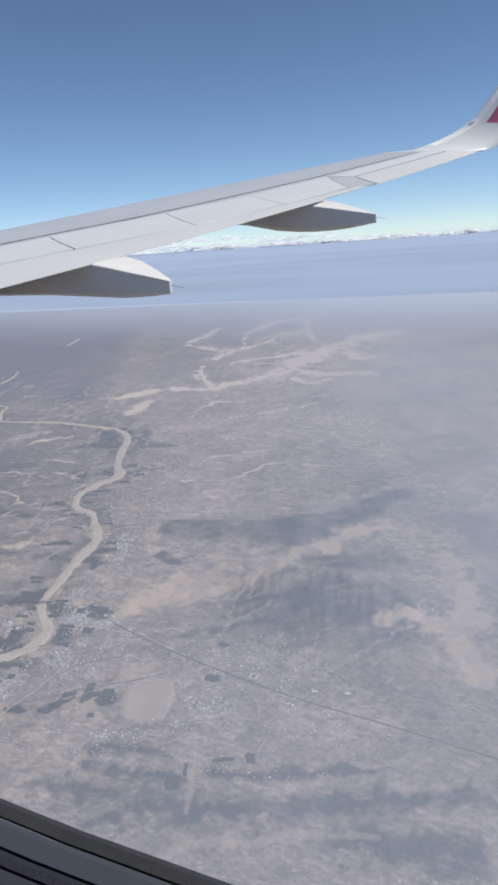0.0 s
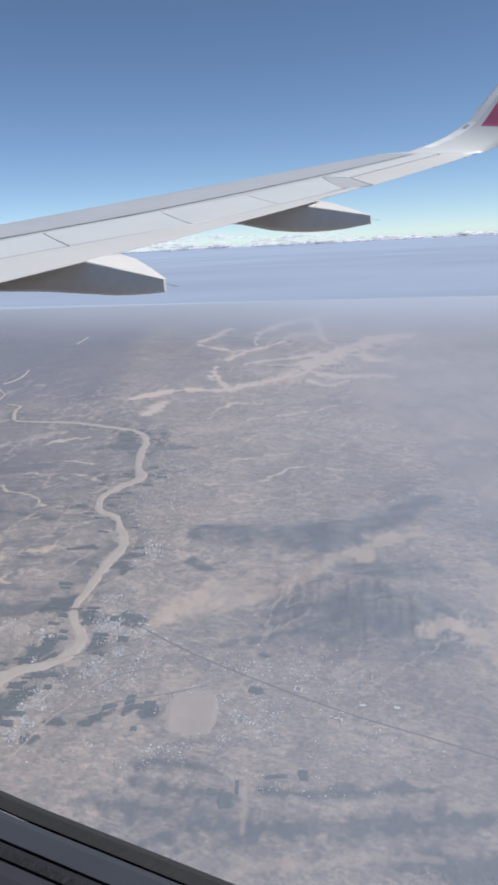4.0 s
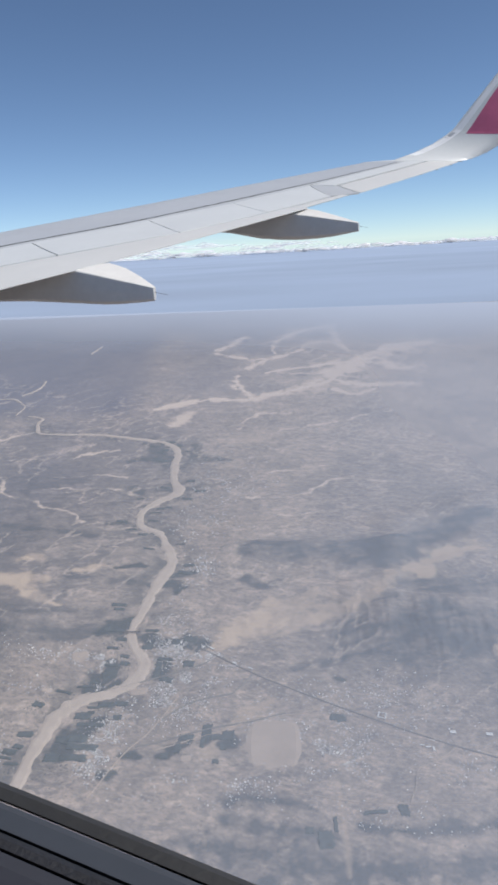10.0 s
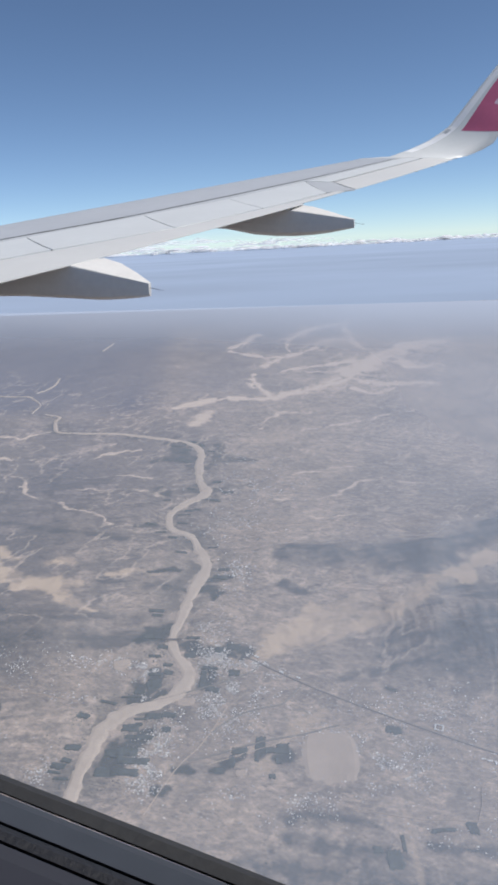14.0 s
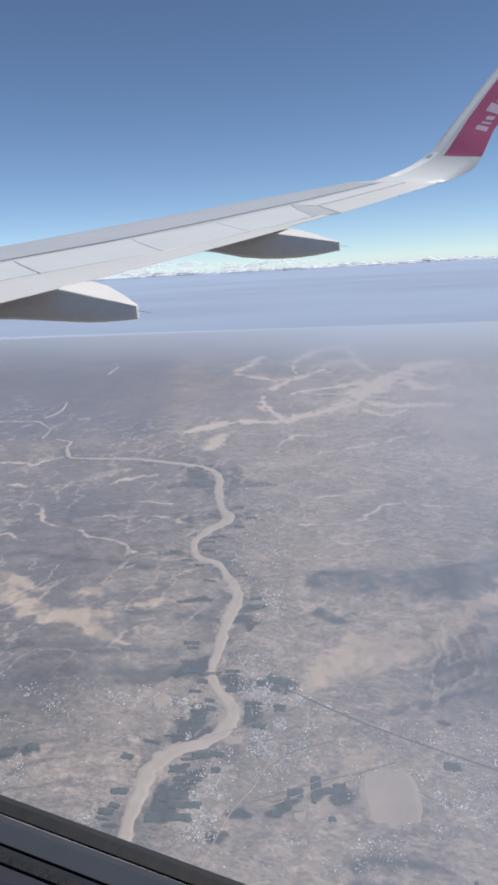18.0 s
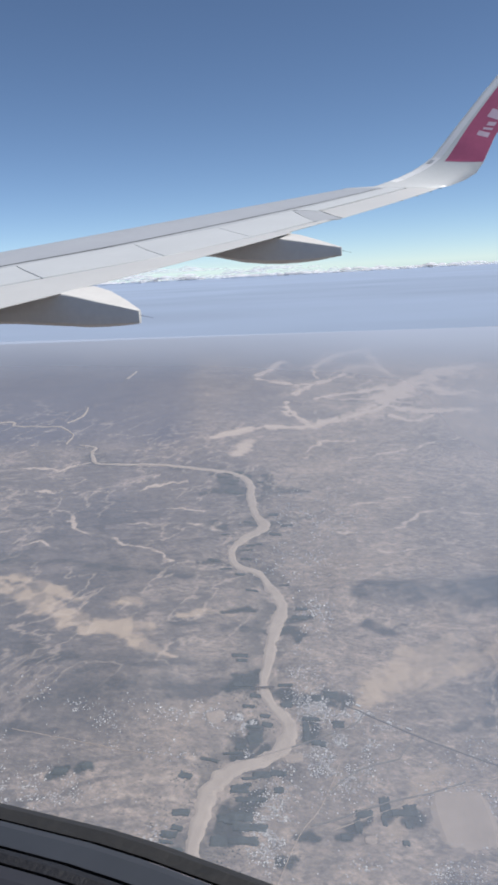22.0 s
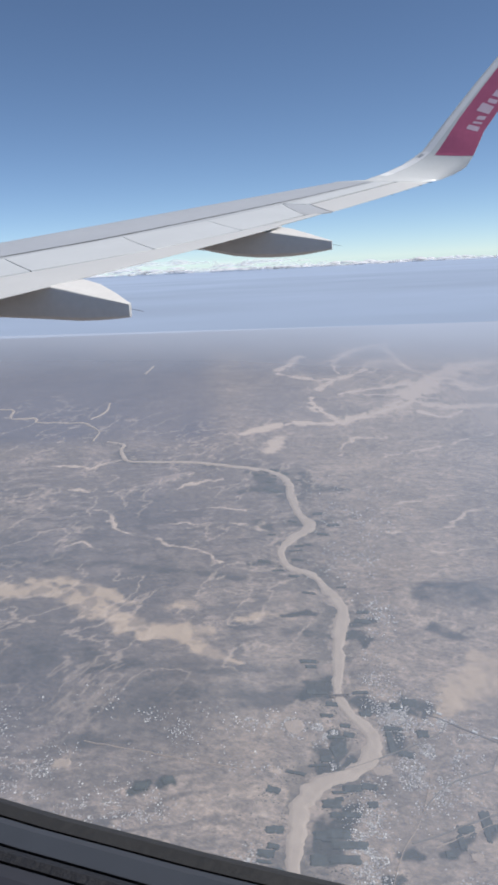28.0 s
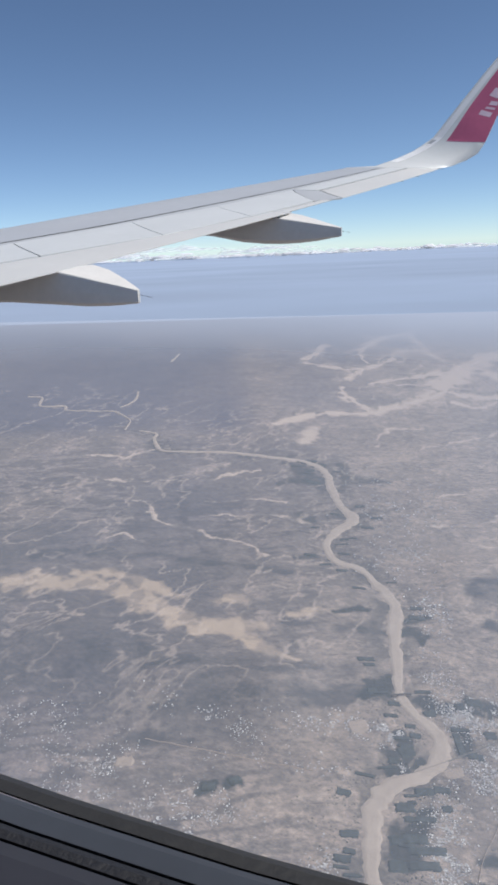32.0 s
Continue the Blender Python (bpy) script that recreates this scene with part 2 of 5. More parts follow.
# ---- small builders ----
def mesh_from(name, verts, faces, mat, smooth=False):
    me = bpy.data.meshes.new(name)
    me.from_pydata([tuple(v) for v in verts], [], faces)
    me.materials.append(mat)
    if smooth:
        me.polygons.foreach_set("use_smooth", [True] * len(me.polygons))
    me.update()
    return me


def thing(name, label, category, group="", kind=""):
    return tagged(new(name), label, category, group, kind)


def part(name, me, parent, label=""):
    ob = new(name, me)
    ob.parent = parent
    return tagged(ob, label) if label else ob


def lattice(seed, n=64):
    return np.random.RandomState(seed).rand(n, n)


LATTICES = [lattice(k) for k in range(8)]


def vnoise(x, y, k=0):
    g = LATTICES[k % 8]
    xi, yi = np.floor(x).astype(int), np.floor(y).astype(int)
    fx, fy = x - xi, y - yi
    fx, fy = fx * fx * (3 - 2 * fx), fy * fy * (3 - 2 * fy)
    a, b = g[xi % 64, yi % 64], g[(xi + 1) % 64, yi % 64]
    c, d = g[xi % 64, (yi + 1) % 64], g[(xi + 1) % 64, (yi + 1) % 64]
    return (a * (1 - fx) + b * fx) * (1 - fy) + (c * (1 - fx) + d * fx) * fy


def fbm(x, y, octaves=5, k=0):
    total, amp, norm = 0, 1.0, 0
    for o in range(octaves):
        total = total + amp * vnoise(x * 2 ** o + 17.3 * o, y * 2 ** o + 9.1 * o, k + o)
        norm += amp
        amp *= 0.55
    return total / norm


def ridged(x, y, octaves=4, k=0):
    total, amp, norm = 0, 1.0, 0
    for o in range(octaves):
        total = total + amp * (1 - np.abs(2 * vnoise(x * 2 ** o + 5.7 * o, y * 2 ** o + 3.3 * o, k + o) - 1))
        norm += amp
        amp *= 0.5
    return total / norm


def smooth_line(pts, steps):
    """A smooth curve through control points, sampled evenly between them."""
    p = np.array(pts, float)
    q = np.vstack([2 * p[0] - p[1], p, 2 * p[-1] - p[-2]])
    out = []
    for i in range(1, len(q) - 2):
        for s in np.linspace(0, 1, steps, endpoint=False):
            out.append(0.5 * (2 * q[i] + (q[i + 1] - q[i - 1]) * s + (2 * q[i - 1] - 5 * q[i] + 4 * q[i + 1] - q[i + 2]) * s ** 2
                              + (3 * q[i] - q[i - 1] - 3 * q[i + 1] + q[i + 2]) * s ** 3))
    out.append(p[-1])
    return np.array(out)


def brush(x, y, strokes, wobble=0.55, scale=60.0, soft=0.35, warp=0.012, widen=1.0):
    """How far each place lies inside strokes of (x, y, width), with a ragged rim."""
    best = np.full(x.shape, 9.0)
    grow = warp * np.clip(y, 0.3, 2.0) * 2
    x0, y0 = x, y
    x = x0 + grow * (fbm(x0 * 13, y0 * 13, 4, 1) - 0.5) + 0.5 * grow * (fbm(x0 * 70, y0 * 70, 4, 3) - 0.5)
    y = y0 + grow * (fbm(x0 * 13 + 7, y0 * 13, 4, 6) - 0.5) + 0.5 * grow * (fbm(x0 * 70 + 9, y0 * 70, 4, 0) - 0.5)
    for pts in strokes:
        line = smooth_line(pts, 3)
        reach = 1.5 * widen * line[:, 2].max()
        near = np.nonzero((x > line[:, 0].min() - reach) & (x < line[:, 0].max() + reach) & (y > line[:, 1].min() - reach) & (y < line[:, 1].max() + reach))[0]
        px, py = x[near], y[near]
        d = np.full(px.shape, 9.0)
        for a, b in zip(line[:-1], line[1:]):
            ex, ey = b[0] - a[0], b[1] - a[1]
            s = np.clip(((px - a[0]) * ex + (py - a[1]) * ey) / (ex * ex + ey * ey + 1e-12), 0, 1)
            half = 0.5 * widen * np.maximum(a[2] + s * (b[2] - a[2]), 0.0008)
            d = np.minimum(d, np.hypot(px - a[0] - s * ex, py - a[1] - s * ey) / half)
        best[near] = np.minimum(best[near], d)
    best = best + wobble * 2 * (fbm(x * scale, y * scale, 4, 2) - 0.5)
    return np.clip((1 + soft - best) / (2 * soft), 0, 1)


# ---- the plan of the desert: a shelf of land that climbs gently away from the river's mouth ----
SHELF = Matrix(((0.99766, 0.00597, 0.06807), (0.0, 0.99617, -0.08743), (-0.06833, 0.08723, 0.99384)))
DROP = 0.4

RIVER = [(-0.19, 0.26, 0.0128), (-0.205, 0.306, 0.0128), (-0.21, 0.339, 0.0152), (-0.212, 0.363, 0.0167), (-0.202, 0.383, 0.0157),
         (-0.184, 0.398, 0.0144), (-0.173, 0.415, 0.0188), (-0.175, 0.439, 0.0145), (-0.193, 0.456, 0.0115),
         (-0.205, 0.475, 0.011), (-0.21, 0.51, 0.0126), (-0.217, 0.557, 0.0166), (-0.22, 0.598, 0.0187),
         (-0.24, 0.628, 0.0138), (-0.26, 0.653, 0.0119), (-0.286, 0.662, 0.0122), (-0.303, 0.692, 0.0114),
         (-0.296, 0.728, 0.0158), (-0.284, 0.762, 0.021), (-0.303, 0.794, 0.0127), (-0.323, 0.84, 0.0149),
         (-0.342, 0.895, 0.0157), (-0.375, 0.919, 0.013), (-0.427, 0.923, 0.0115), (-0.496, 0.923, 0.009),
         (-0.579, 0.905, 0.007), (-0.604, 0.924, 0.009), (-0.619, 0.948, 0.007), (-0.625, 0.969, 0.007), (-0.656, 0.974, 0.005)]
RIVER = [(x, y, 0.86 * w) for x, y, w in RIVER]
UPPER_RIVER = [
    [(-0.679, 0.969, 0.0065), (-0.690, 1.012, 0.0047), (-0.720, 1.038, 0.0107), (-0.737, 1.049, 0.0087), (-0.777, 1.042, 0.0068), (-0.821, 1.035, 0.0089), (-0.837, 1.053, 0.0115), (-0.878, 1.043, 0.0108), (-0.901, 1.085, 0.0095), (-0.930, 1.086, 0.0103)],
    [(-0.748, 1.170, 0.0074), (-0.731, 1.117, 0.0081), (-0.737, 1.071, 0.0043)],
    [(-0.780, 1.456, 0.0089), (-0.771, 1.385, 0.0110)],
]
# strokes of x, y, width: sandy channels, tan fans, dark ridges, tree belts and groves
WADI = [
    [(-0.454, 1.062, 0.0152), (-0.403, 1.128, 0.0189), (-0.348, 1.148, 0.0192), (-0.303, 1.175, 0.0214), (-0.260, 1.225, 0.0246), (-0.224, 1.272, 0.0312), (-0.194, 1.363, 0.0369), (-0.176, 1.488, 0.0583), (-0.128, 1.572, 0.0674), (-0.055, 1.663, 0.0599)],
    [(-0.338, 1.332, 0.0163), (-0.288, 1.377, 0.0199), (-0.236, 1.415, 0.0205), (-0.189, 1.466, 0.0276)],
    [(-0.390, 1.303, 0.0114), (-0.377, 1.260, 0.0210), (-0.342, 1.198, 0.0204), (-0.307, 1.171, 0.0166)],
    [(-0.191, 1.317, 0.0232), (-0.134, 1.294, 0.0199), (-0.085, 1.313, 0.0202), (-0.043, 1.323, 0.0178)],
    [(-0.139, 1.515, 0.0241), (-0.094, 1.428, 0.0176), (-0.037, 1.467, 0.0182)],
]
STRANDS = [
    [(-0.376, 1.360, 0.0188), (-0.358, 1.463, 0.0075), (-0.387, 1.548, 0.0054), (-0.383, 1.638, 0.0206), (-0.347, 1.746, 0.0171), (-0.298, 1.810, 0.0185)],
    [(-0.493, 1.496, 0.0206), (-0.493, 1.578, 0.0193), (-0.479, 1.628, 0.0150)],
    [(-0.488, 1.462, 0.0133), (-0.438, 1.435, 0.0129), (-0.390, 1.437, 0.0128), (-0.347, 1.466, 0.0124), (-0.312, 1.576, 0.0174), (-0.267, 1.630, 0.0151)],
    [(-0.291, 1.785, 0.0111), (-0.261, 1.661, 0.0142), (-0.232, 1.584, 0.0167), (-0.199, 1.555, 0.0206)],
    [(-0.294, 1.338, 0.0082), (-0.242, 1.359, 0.0110), (-0.196, 1.403, 0.0171)],
    [(-0.183, 1.261, 0.0095), (-0.143, 1.237, 0.0114), (-0.105, 1.280, 0.0093)],
]
MID_WASHES = [
    [(-0.176, 1.058, 0.0085), (-0.139, 1.091, 0.0089), (-0.096, 1.131, 0.0074), (-0.049, 1.183, 0.0078)],
    [(-0.288, 1.018, 0.0053), (-0.284, 1.062, 0.0076), (-0.263, 1.095, 0.0095), (-0.219, 1.103, 0.0057)],
    [(-0.232, 0.975, 0.0040), (-0.211, 1.020, 0.0062), (-0.178, 1.050, 0.0067)],
    [(-0.398, 0.995, 0.0170), (-0.390, 1.036, 0.0288), (-0.386, 1.079, 0.0116)],
    [(-0.200, 0.767, 0.0043), (-0.159, 0.770, 0.0051), (-0.122, 0.804, 0.0051), (-0.099, 0.847, 0.0091), (-0.065, 0.862, 0.0060), (-0.030, 0.862, 0.0048)],
    [(-0.193, 0.844, 0.0037), (-0.159, 0.863, 0.0049), (-0.118, 0.893, 0.0038)],
    [(-0.139, 0.732, 0.0028), (-0.103, 0.752, 0.0038), (-0.066, 0.773, 0.0030)],
]
LEFT_WASHES = [
    [(-0.619, 0.781, 0.0040), (-0.561, 0.799, 0.0068), (-0.532, 0.829, 0.0082), (-0.500, 0.853, 0.0069), (-0.471, 0.888, 0.0073)],
    [(-0.490, 0.826, 0.0053), (-0.460, 0.857, 0.0082), (-0.430, 0.879, 0.0043)],
    [(-0.562, 0.736, 0.0046), (-0.536, 0.734, 0.0040), (-0.512, 0.708, 0.0038), (-0.487, 0.690, 0.0047), (-0.446, 0.683, 0.0055), (-0.428, 0.671, 0.0045), (-0.394, 0.672, 0.0035), (-0.363, 0.649, 0.0029)],
    [(-0.449, 0.723, 0.0032), (-0.409, 0.735, 0.0043), (-0.362, 0.744, 0.0063), (-0.333, 0.739, 0.0060)],
    [(-0.467, 0.769, 0.0035), (-0.418, 0.783, 0.0047), (-0.374, 0.784, 0.0057)],
    [(-0.676, 0.849, 0.0047), (-0.638, 0.865, 0.0048), (-0.603, 0.895, 0.0065)],
    [(-0.544, 0.634, 0.0048), (-0.528, 0.656, 0.0069), (-0.500, 0.645, 0.0033)],
]
LEFT_FANS = [
    [(-0.618, 0.536, 0.0204), (-0.565, 0.537, 0.0286), (-0.532, 0.548, 0.0196), (-0.492, 0.545, 0.0239), (-0.459, 0.537, 0.0241), (-0.432, 0.531, 0.0176), (-0.400, 0.520, 0.0189), (-0.365, 0.518, 0.0242), (-0.344, 0.522, 0.0226)],
    [(-0.542, 0.565, 0.0092), (-0.500, 0.573, 0.0111), (-0.464, 0.566, 0.0121), (-0.422, 0.556, 0.0086)],
    [(-0.385, 0.555, 0.0079), (-0.371, 0.564, 0.0089), (-0.358, 0.562, 0.0057)],
    [(-0.343, 0.503, 0.0039), (-0.323, 0.499, 0.0122), (-0.305, 0.493, 0.0067), (-0.286, 0.490, 0.0037)],
    [(-0.311, 0.560, 0.0074), (-0.287, 0.576, 0.0087), (-0.264, 0.573, 0.0056)],
]
FAN_RIDGE = [
    [(-0.128, 0.474, 0.0100), (-0.121, 0.493, 0.0210), (-0.107, 0.516, 0.0304), (-0.086, 0.540, 0.0355), (-0.068, 0.562, 0.0250), (-0.059, 0.582, 0.0095)],
    [(-0.088, 0.512, 0.0057), (-0.066, 0.534, 0.0102), (-0.043, 0.553, 0.0142), (-0.019, 0.565, 0.0158), (0.006, 0.601, 0.0146)],
    # upper part of this stroke: the ridge's sunlit side, drawn as tan soil
    [(-0.082, 0.506, 0.0078), (-0.052, 0.534, 0.0082), (-0.024, 0.551, 0.0110), (-0.009, 0.592, 0.0126), (0.014, 0.630, 0.0202), (0.045, 0.666, 0.0224), (0.090, 0.716, 0.0246)],
    [(0.169, 0.658, 0.0234), (0.182, 0.620, 0.0334), (0.191, 0.575, 0.0298), (0.185, 0.531, 0.0298), (0.198, 0.501, 0.0354)],
    [(0.110, 0.533, 0.0093), (0.131, 0.555, 0.0189), (0.157, 0.552, 0.0186), (0.177, 0.545, 0.0246)],
]
LOW_FANS = [
    [(0.029, 0.299, 0.0030), (0.023, 0.318, 0.0035), (0.016, 0.336, 0.0032), (0.010, 0.355, 0.0026)],
    [(0.031, 0.268, 0.0117), (0.044, 0.280, 0.0094), (0.069, 0.285, 0.0068)],
    [(0.108, 0.416, 0.0081), (0.131, 0.412, 0.0091), (0.150, 0.418, 0.0068)],
    [(0.151, 0.360, 0.0046), (0.180, 0.367, 0.0120), (0.194, 0.374, 0.0082)],
    [(-0.087, 0.363, 0.0098), (-0.079, 0.403, 0.0095), (-0.061, 0.431, 0.0073)],
    [(0.075, 0.290, 0.0062), (0.117, 0.309, 0.0055), (0.151, 0.316, 0.0039)],
]
RIDGES = [
    [(-0.147, 0.629, 0.0172), (-0.127, 0.647, 0.0348), (-0.094, 0.662, 0.0393), (-0.060, 0.666, 0.0441), (-0.026, 0.668, 0.0467), (0.008, 0.677, 0.0468), (0.035, 0.716, 0.0300), (0.062, 0.750, 0.0300), (0.097, 0.800, 0.0360)],
    [(-0.029, 0.471, 0.0116), (-0.016, 0.502, 0.0340), (0.015, 0.527, 0.0689), (0.047, 0.545, 0.0905), (0.081, 0.547, 0.0908), (0.114, 0.549, 0.0738)],
    [(0.016, 0.609, 0.0195), (0.042, 0.622, 0.0363), (0.074, 0.629, 0.0301), (0.101, 0.645, 0.0302)],
    [(-0.053, 0.468, 0.0094), (-0.028, 0.490, 0.0089), (-0.016, 0.534, 0.0109)],
    [(-0.133, 0.588, 0.0142), (-0.117, 0.581, 0.0129), (-0.103, 0.594, 0.0099)],
]
LEFT_HILLS = [
    [(-0.467, 0.440, 0.0191), (-0.426, 0.455, 0.0311), (-0.378, 0.456, 0.0265), (-0.334, 0.464, 0.0249), (-0.289, 0.480, 0.0192), (-0.246, 0.491, 0.0133)],
    [(-0.383, 0.402, 0.0156), (-0.352, 0.420, 0.0224), (-0.319, 0.436, 0.0226), (-0.274, 0.444, 0.0157), (-0.232, 0.466, 0.0147)],
    [(-0.396, 0.370, 0.0093), (-0.370, 0.375, 0.0138), (-0.345, 0.381, 0.0103)],
    [(-0.599, 0.589, 0.0181), (-0.526, 0.608, 0.0175), (-0.411, 0.620, 0.0117), (-0.337, 0.628, 0.0113)],
    [(-0.313, 0.545, 0.0126), (-0.269, 0.548, 0.0124), (-0.235, 0.566, 0.0107)],
]
LOW_BELTS = [
    [(-0.068, 0.288, 0.0102), (-0.028, 0.294, 0.0116), (0.016, 0.299, 0.0129), (0.060, 0.311, 0.0128), (0.098, 0.325, 0.0120), (0.139, 0.341, 0.0104), (0.180, 0.358, 0.0114), (0.208, 0.370, 0.0107)],
    [(-0.055, 0.310, 0.0049), (-0.026, 0.314, 0.0058), (0.002, 0.321, 0.0076), (0.014, 0.322, 0.0065)],
    [(0.028, 0.334, 0.0048), (0.058, 0.338, 0.0057), (0.091, 0.349, 0.0066), (0.120, 0.362, 0.0057), (0.138, 0.368, 0.0038)],
    [(-0.059, 0.325, 0.0054), (-0.029, 0.337, 0.0063), (-0.002, 0.338, 0.0040)],
    [(0.131, 0.309, 0.0157), (0.165, 0.313, 0.0193), (0.204, 0.322, 0.0154)],
    [(-0.030, 0.268, 0.0044), (-0.015, 0.280, 0.0085), (-0.006, 0.274, 0.0028)],
]
GROVES = [
    [(-0.192, 0.330, 0.018), (-0.185, 0.350, 0.019), (-0.178, 0.367, 0.012)],
    [(-0.229, 0.466, 0.0140), (-0.217, 0.479, 0.0216), (-0.215, 0.492, 0.0073)],
    [(-0.203, 0.431, 0.0071), (-0.195, 0.419, 0.0209), (-0.201, 0.405, 0.0203), (-0.204, 0.392, 0.0083)],
    [(-0.208, 0.575, 0.0081), (-0.194, 0.583, 0.0090), (-0.185, 0.589, 0.0045)],
    [(-0.207, 0.557, 0.0121), (-0.196, 0.555, 0.0160), (-0.191, 0.544, 0.0059)],
    [(-0.186, 0.471, 0.0158), (-0.177, 0.467, 0.0172), (-0.164, 0.474, 0.0090)],
    [(-0.151, 0.476, 0.0162), (-0.142, 0.476, 0.0172), (-0.138, 0.469, 0.0047)],
    [(-0.163, 0.448, 0.0102), (-0.157, 0.441, 0.0140), (-0.158, 0.428, 0.0090)],
    [(-0.272, 0.573, 0.0057), (-0.254, 0.581, 0.0086), (-0.243, 0.581, 0.0047)],
]
UPPER_GROVES = [
    [(-0.245, 0.550, 0.0078), (-0.235, 0.553, 0.0105), (-0.224, 0.551, 0.0069)],
    [(-0.326, 0.658, 0.0096), (-0.309, 0.666, 0.0122), (-0.296, 0.664, 0.0072)],
    [(-0.401, 0.909, 0.0118), (-0.371, 0.891, 0.0244), (-0.347, 0.858, 0.0259)],
    [(-0.391, 0.843, 0.0110), (-0.367, 0.857, 0.0187), (-0.340, 0.845, 0.0139)],
    [(-0.324, 0.921, 0.0145), (-0.309, 0.884, 0.0141), (-0.308, 0.840, 0.0133)],
    [(-0.303, 0.870, 0.0185), (-0.281, 0.879, 0.0169), (-0.257, 0.878, 0.0093)],
    [(-0.277, 0.773, 0.0115), (-0.260, 0.793, 0.0137), (-0.240, 0.805, 0.0079)],
    [(-0.353, 0.760, 0.0113), (-0.336, 0.749, 0.0177), (-0.328, 0.759, 0.0087)],
]
TOWN_GROVES = [
    [(-0.325, 0.341, 0.0079), (-0.319, 0.348, 0.0079), (-0.317, 0.352, 0.0039)],
    [(-0.309, 0.354, 0.0081), (-0.305, 0.358, 0.0100), (-0.300, 0.356, 0.0046)],
    [(-0.113, 0.359, 0.0085), (-0.107, 0.362, 0.0074), (-0.103, 0.367, 0.0052)],
    [(-0.121, 0.348, 0.0047), (-0.114, 0.351, 0.0052), (-0.113, 0.355, 0.0029)],
    [(-0.093, 0.373, 0.0073), (-0.089, 0.377, 0.0065), (-0.083, 0.380, 0.0044)],
    [(-0.081, 0.373, 0.0074), (-0.075, 0.376, 0.0093), (-0.074, 0.381, 0.0048)],
    [(-0.153, 0.321, 0.0069), (-0.147, 0.323, 0.0099), (-0.142, 0.327, 0.0050)],
    [(-0.146, 0.341, 0.0063), (-0.138, 0.344, 0.0066), (-0.132, 0.343, 0.0033)],
    [(-0.014, 0.466, 0.0054), (-0.010, 0.466, 0.0061), (-0.007, 0.466, 0.0040)],
]


def rills(x, y, along, across, k):
    """Fine parallel spurs that run aslant over the slopes."""
    return ridged((0.91 * x + 0.42 * y) * along, (0.91 * y - 0.42 * x) * across, 4, k)


def height(x, y):
    h = 0.0030 * (fbm(x * 9, y * 9, 5, 1) - 0.5) + 0.0020 * (ridged(x * 36 + y * 12, y * 24, 5, 3) - 0.5) + 0.0022 * (rills(x, y, 20, 66, 2) - 0.5)
    hill = np.exp(-(((x - 0.05) / 0.085) ** 2 + ((y - 0.555) / 0.055) ** 2) ** 1.5)
    h = h + hill * (0.016 * ridged(x * 46 + y * 10, y * 16, 4, 5) + 0.003)
    for x0, y0, x1, y1, w, top in ((-0.16, 0.636, 0.0, 0.684, 0.026, 0.010), (0.0, 0.69, 0.2, 0.9, 0.026, 0.008), (-0.06, 0.58, 0.1, 0.70, 0.014, 0.007),
                                   (-0.62, 0.455, -0.3, 0.45, 0.04, 0.011)):
        ex, ey = x1 - x0, y1 - y0
        s = np.clip(((x - x0) * ex + (y - y0) * ey) / (ex * ex + ey * ey), 0, 1)
        d = np.hypot(x - x0 - s * ex, y - y0 - s * ey)
        h = h + top * np.exp(-(d / w) ** 2) * (0.55 + 0.6 * fbm(x * 26, y * 26, 4, 6))
    near = np.full(np.shape(x), 9.0)
    for a in smooth_line([p[:2] for p in RIVER], 2):
        near = np.minimum(near, np.hypot(x - a[0], y - a[1]))
    town = np.exp(-(((x - 0.02) / 0.16) ** 2 + ((y - 0.42) / 0.05) ** 2) ** 2)
    return h * (1 - 0.8 * town) * np.clip(near / 0.03, 0.06, 1) * np.clip(1.5 - 0.75 * y, 0.12, 1)


def land(x, y, lift=0.0):
    """Places on the shelf, in the world."""
    x, y = np.atleast_1d(np.asarray(x, float)), np.atleast_1d(np.asarray(y, float))
    local = np.stack([x, y, height(x, y) - DROP + lift], -1)
    sag = np.interp(y, (0.40, 0.45, 0.52, 0.60, 0.75, 0.92, 1.4), (0.981, 0.983, 0.987, 0.993, 0.998, 1.003, 1.007))
    return LAND * (local * sag[:, None]) @ np.array(SHELF).T


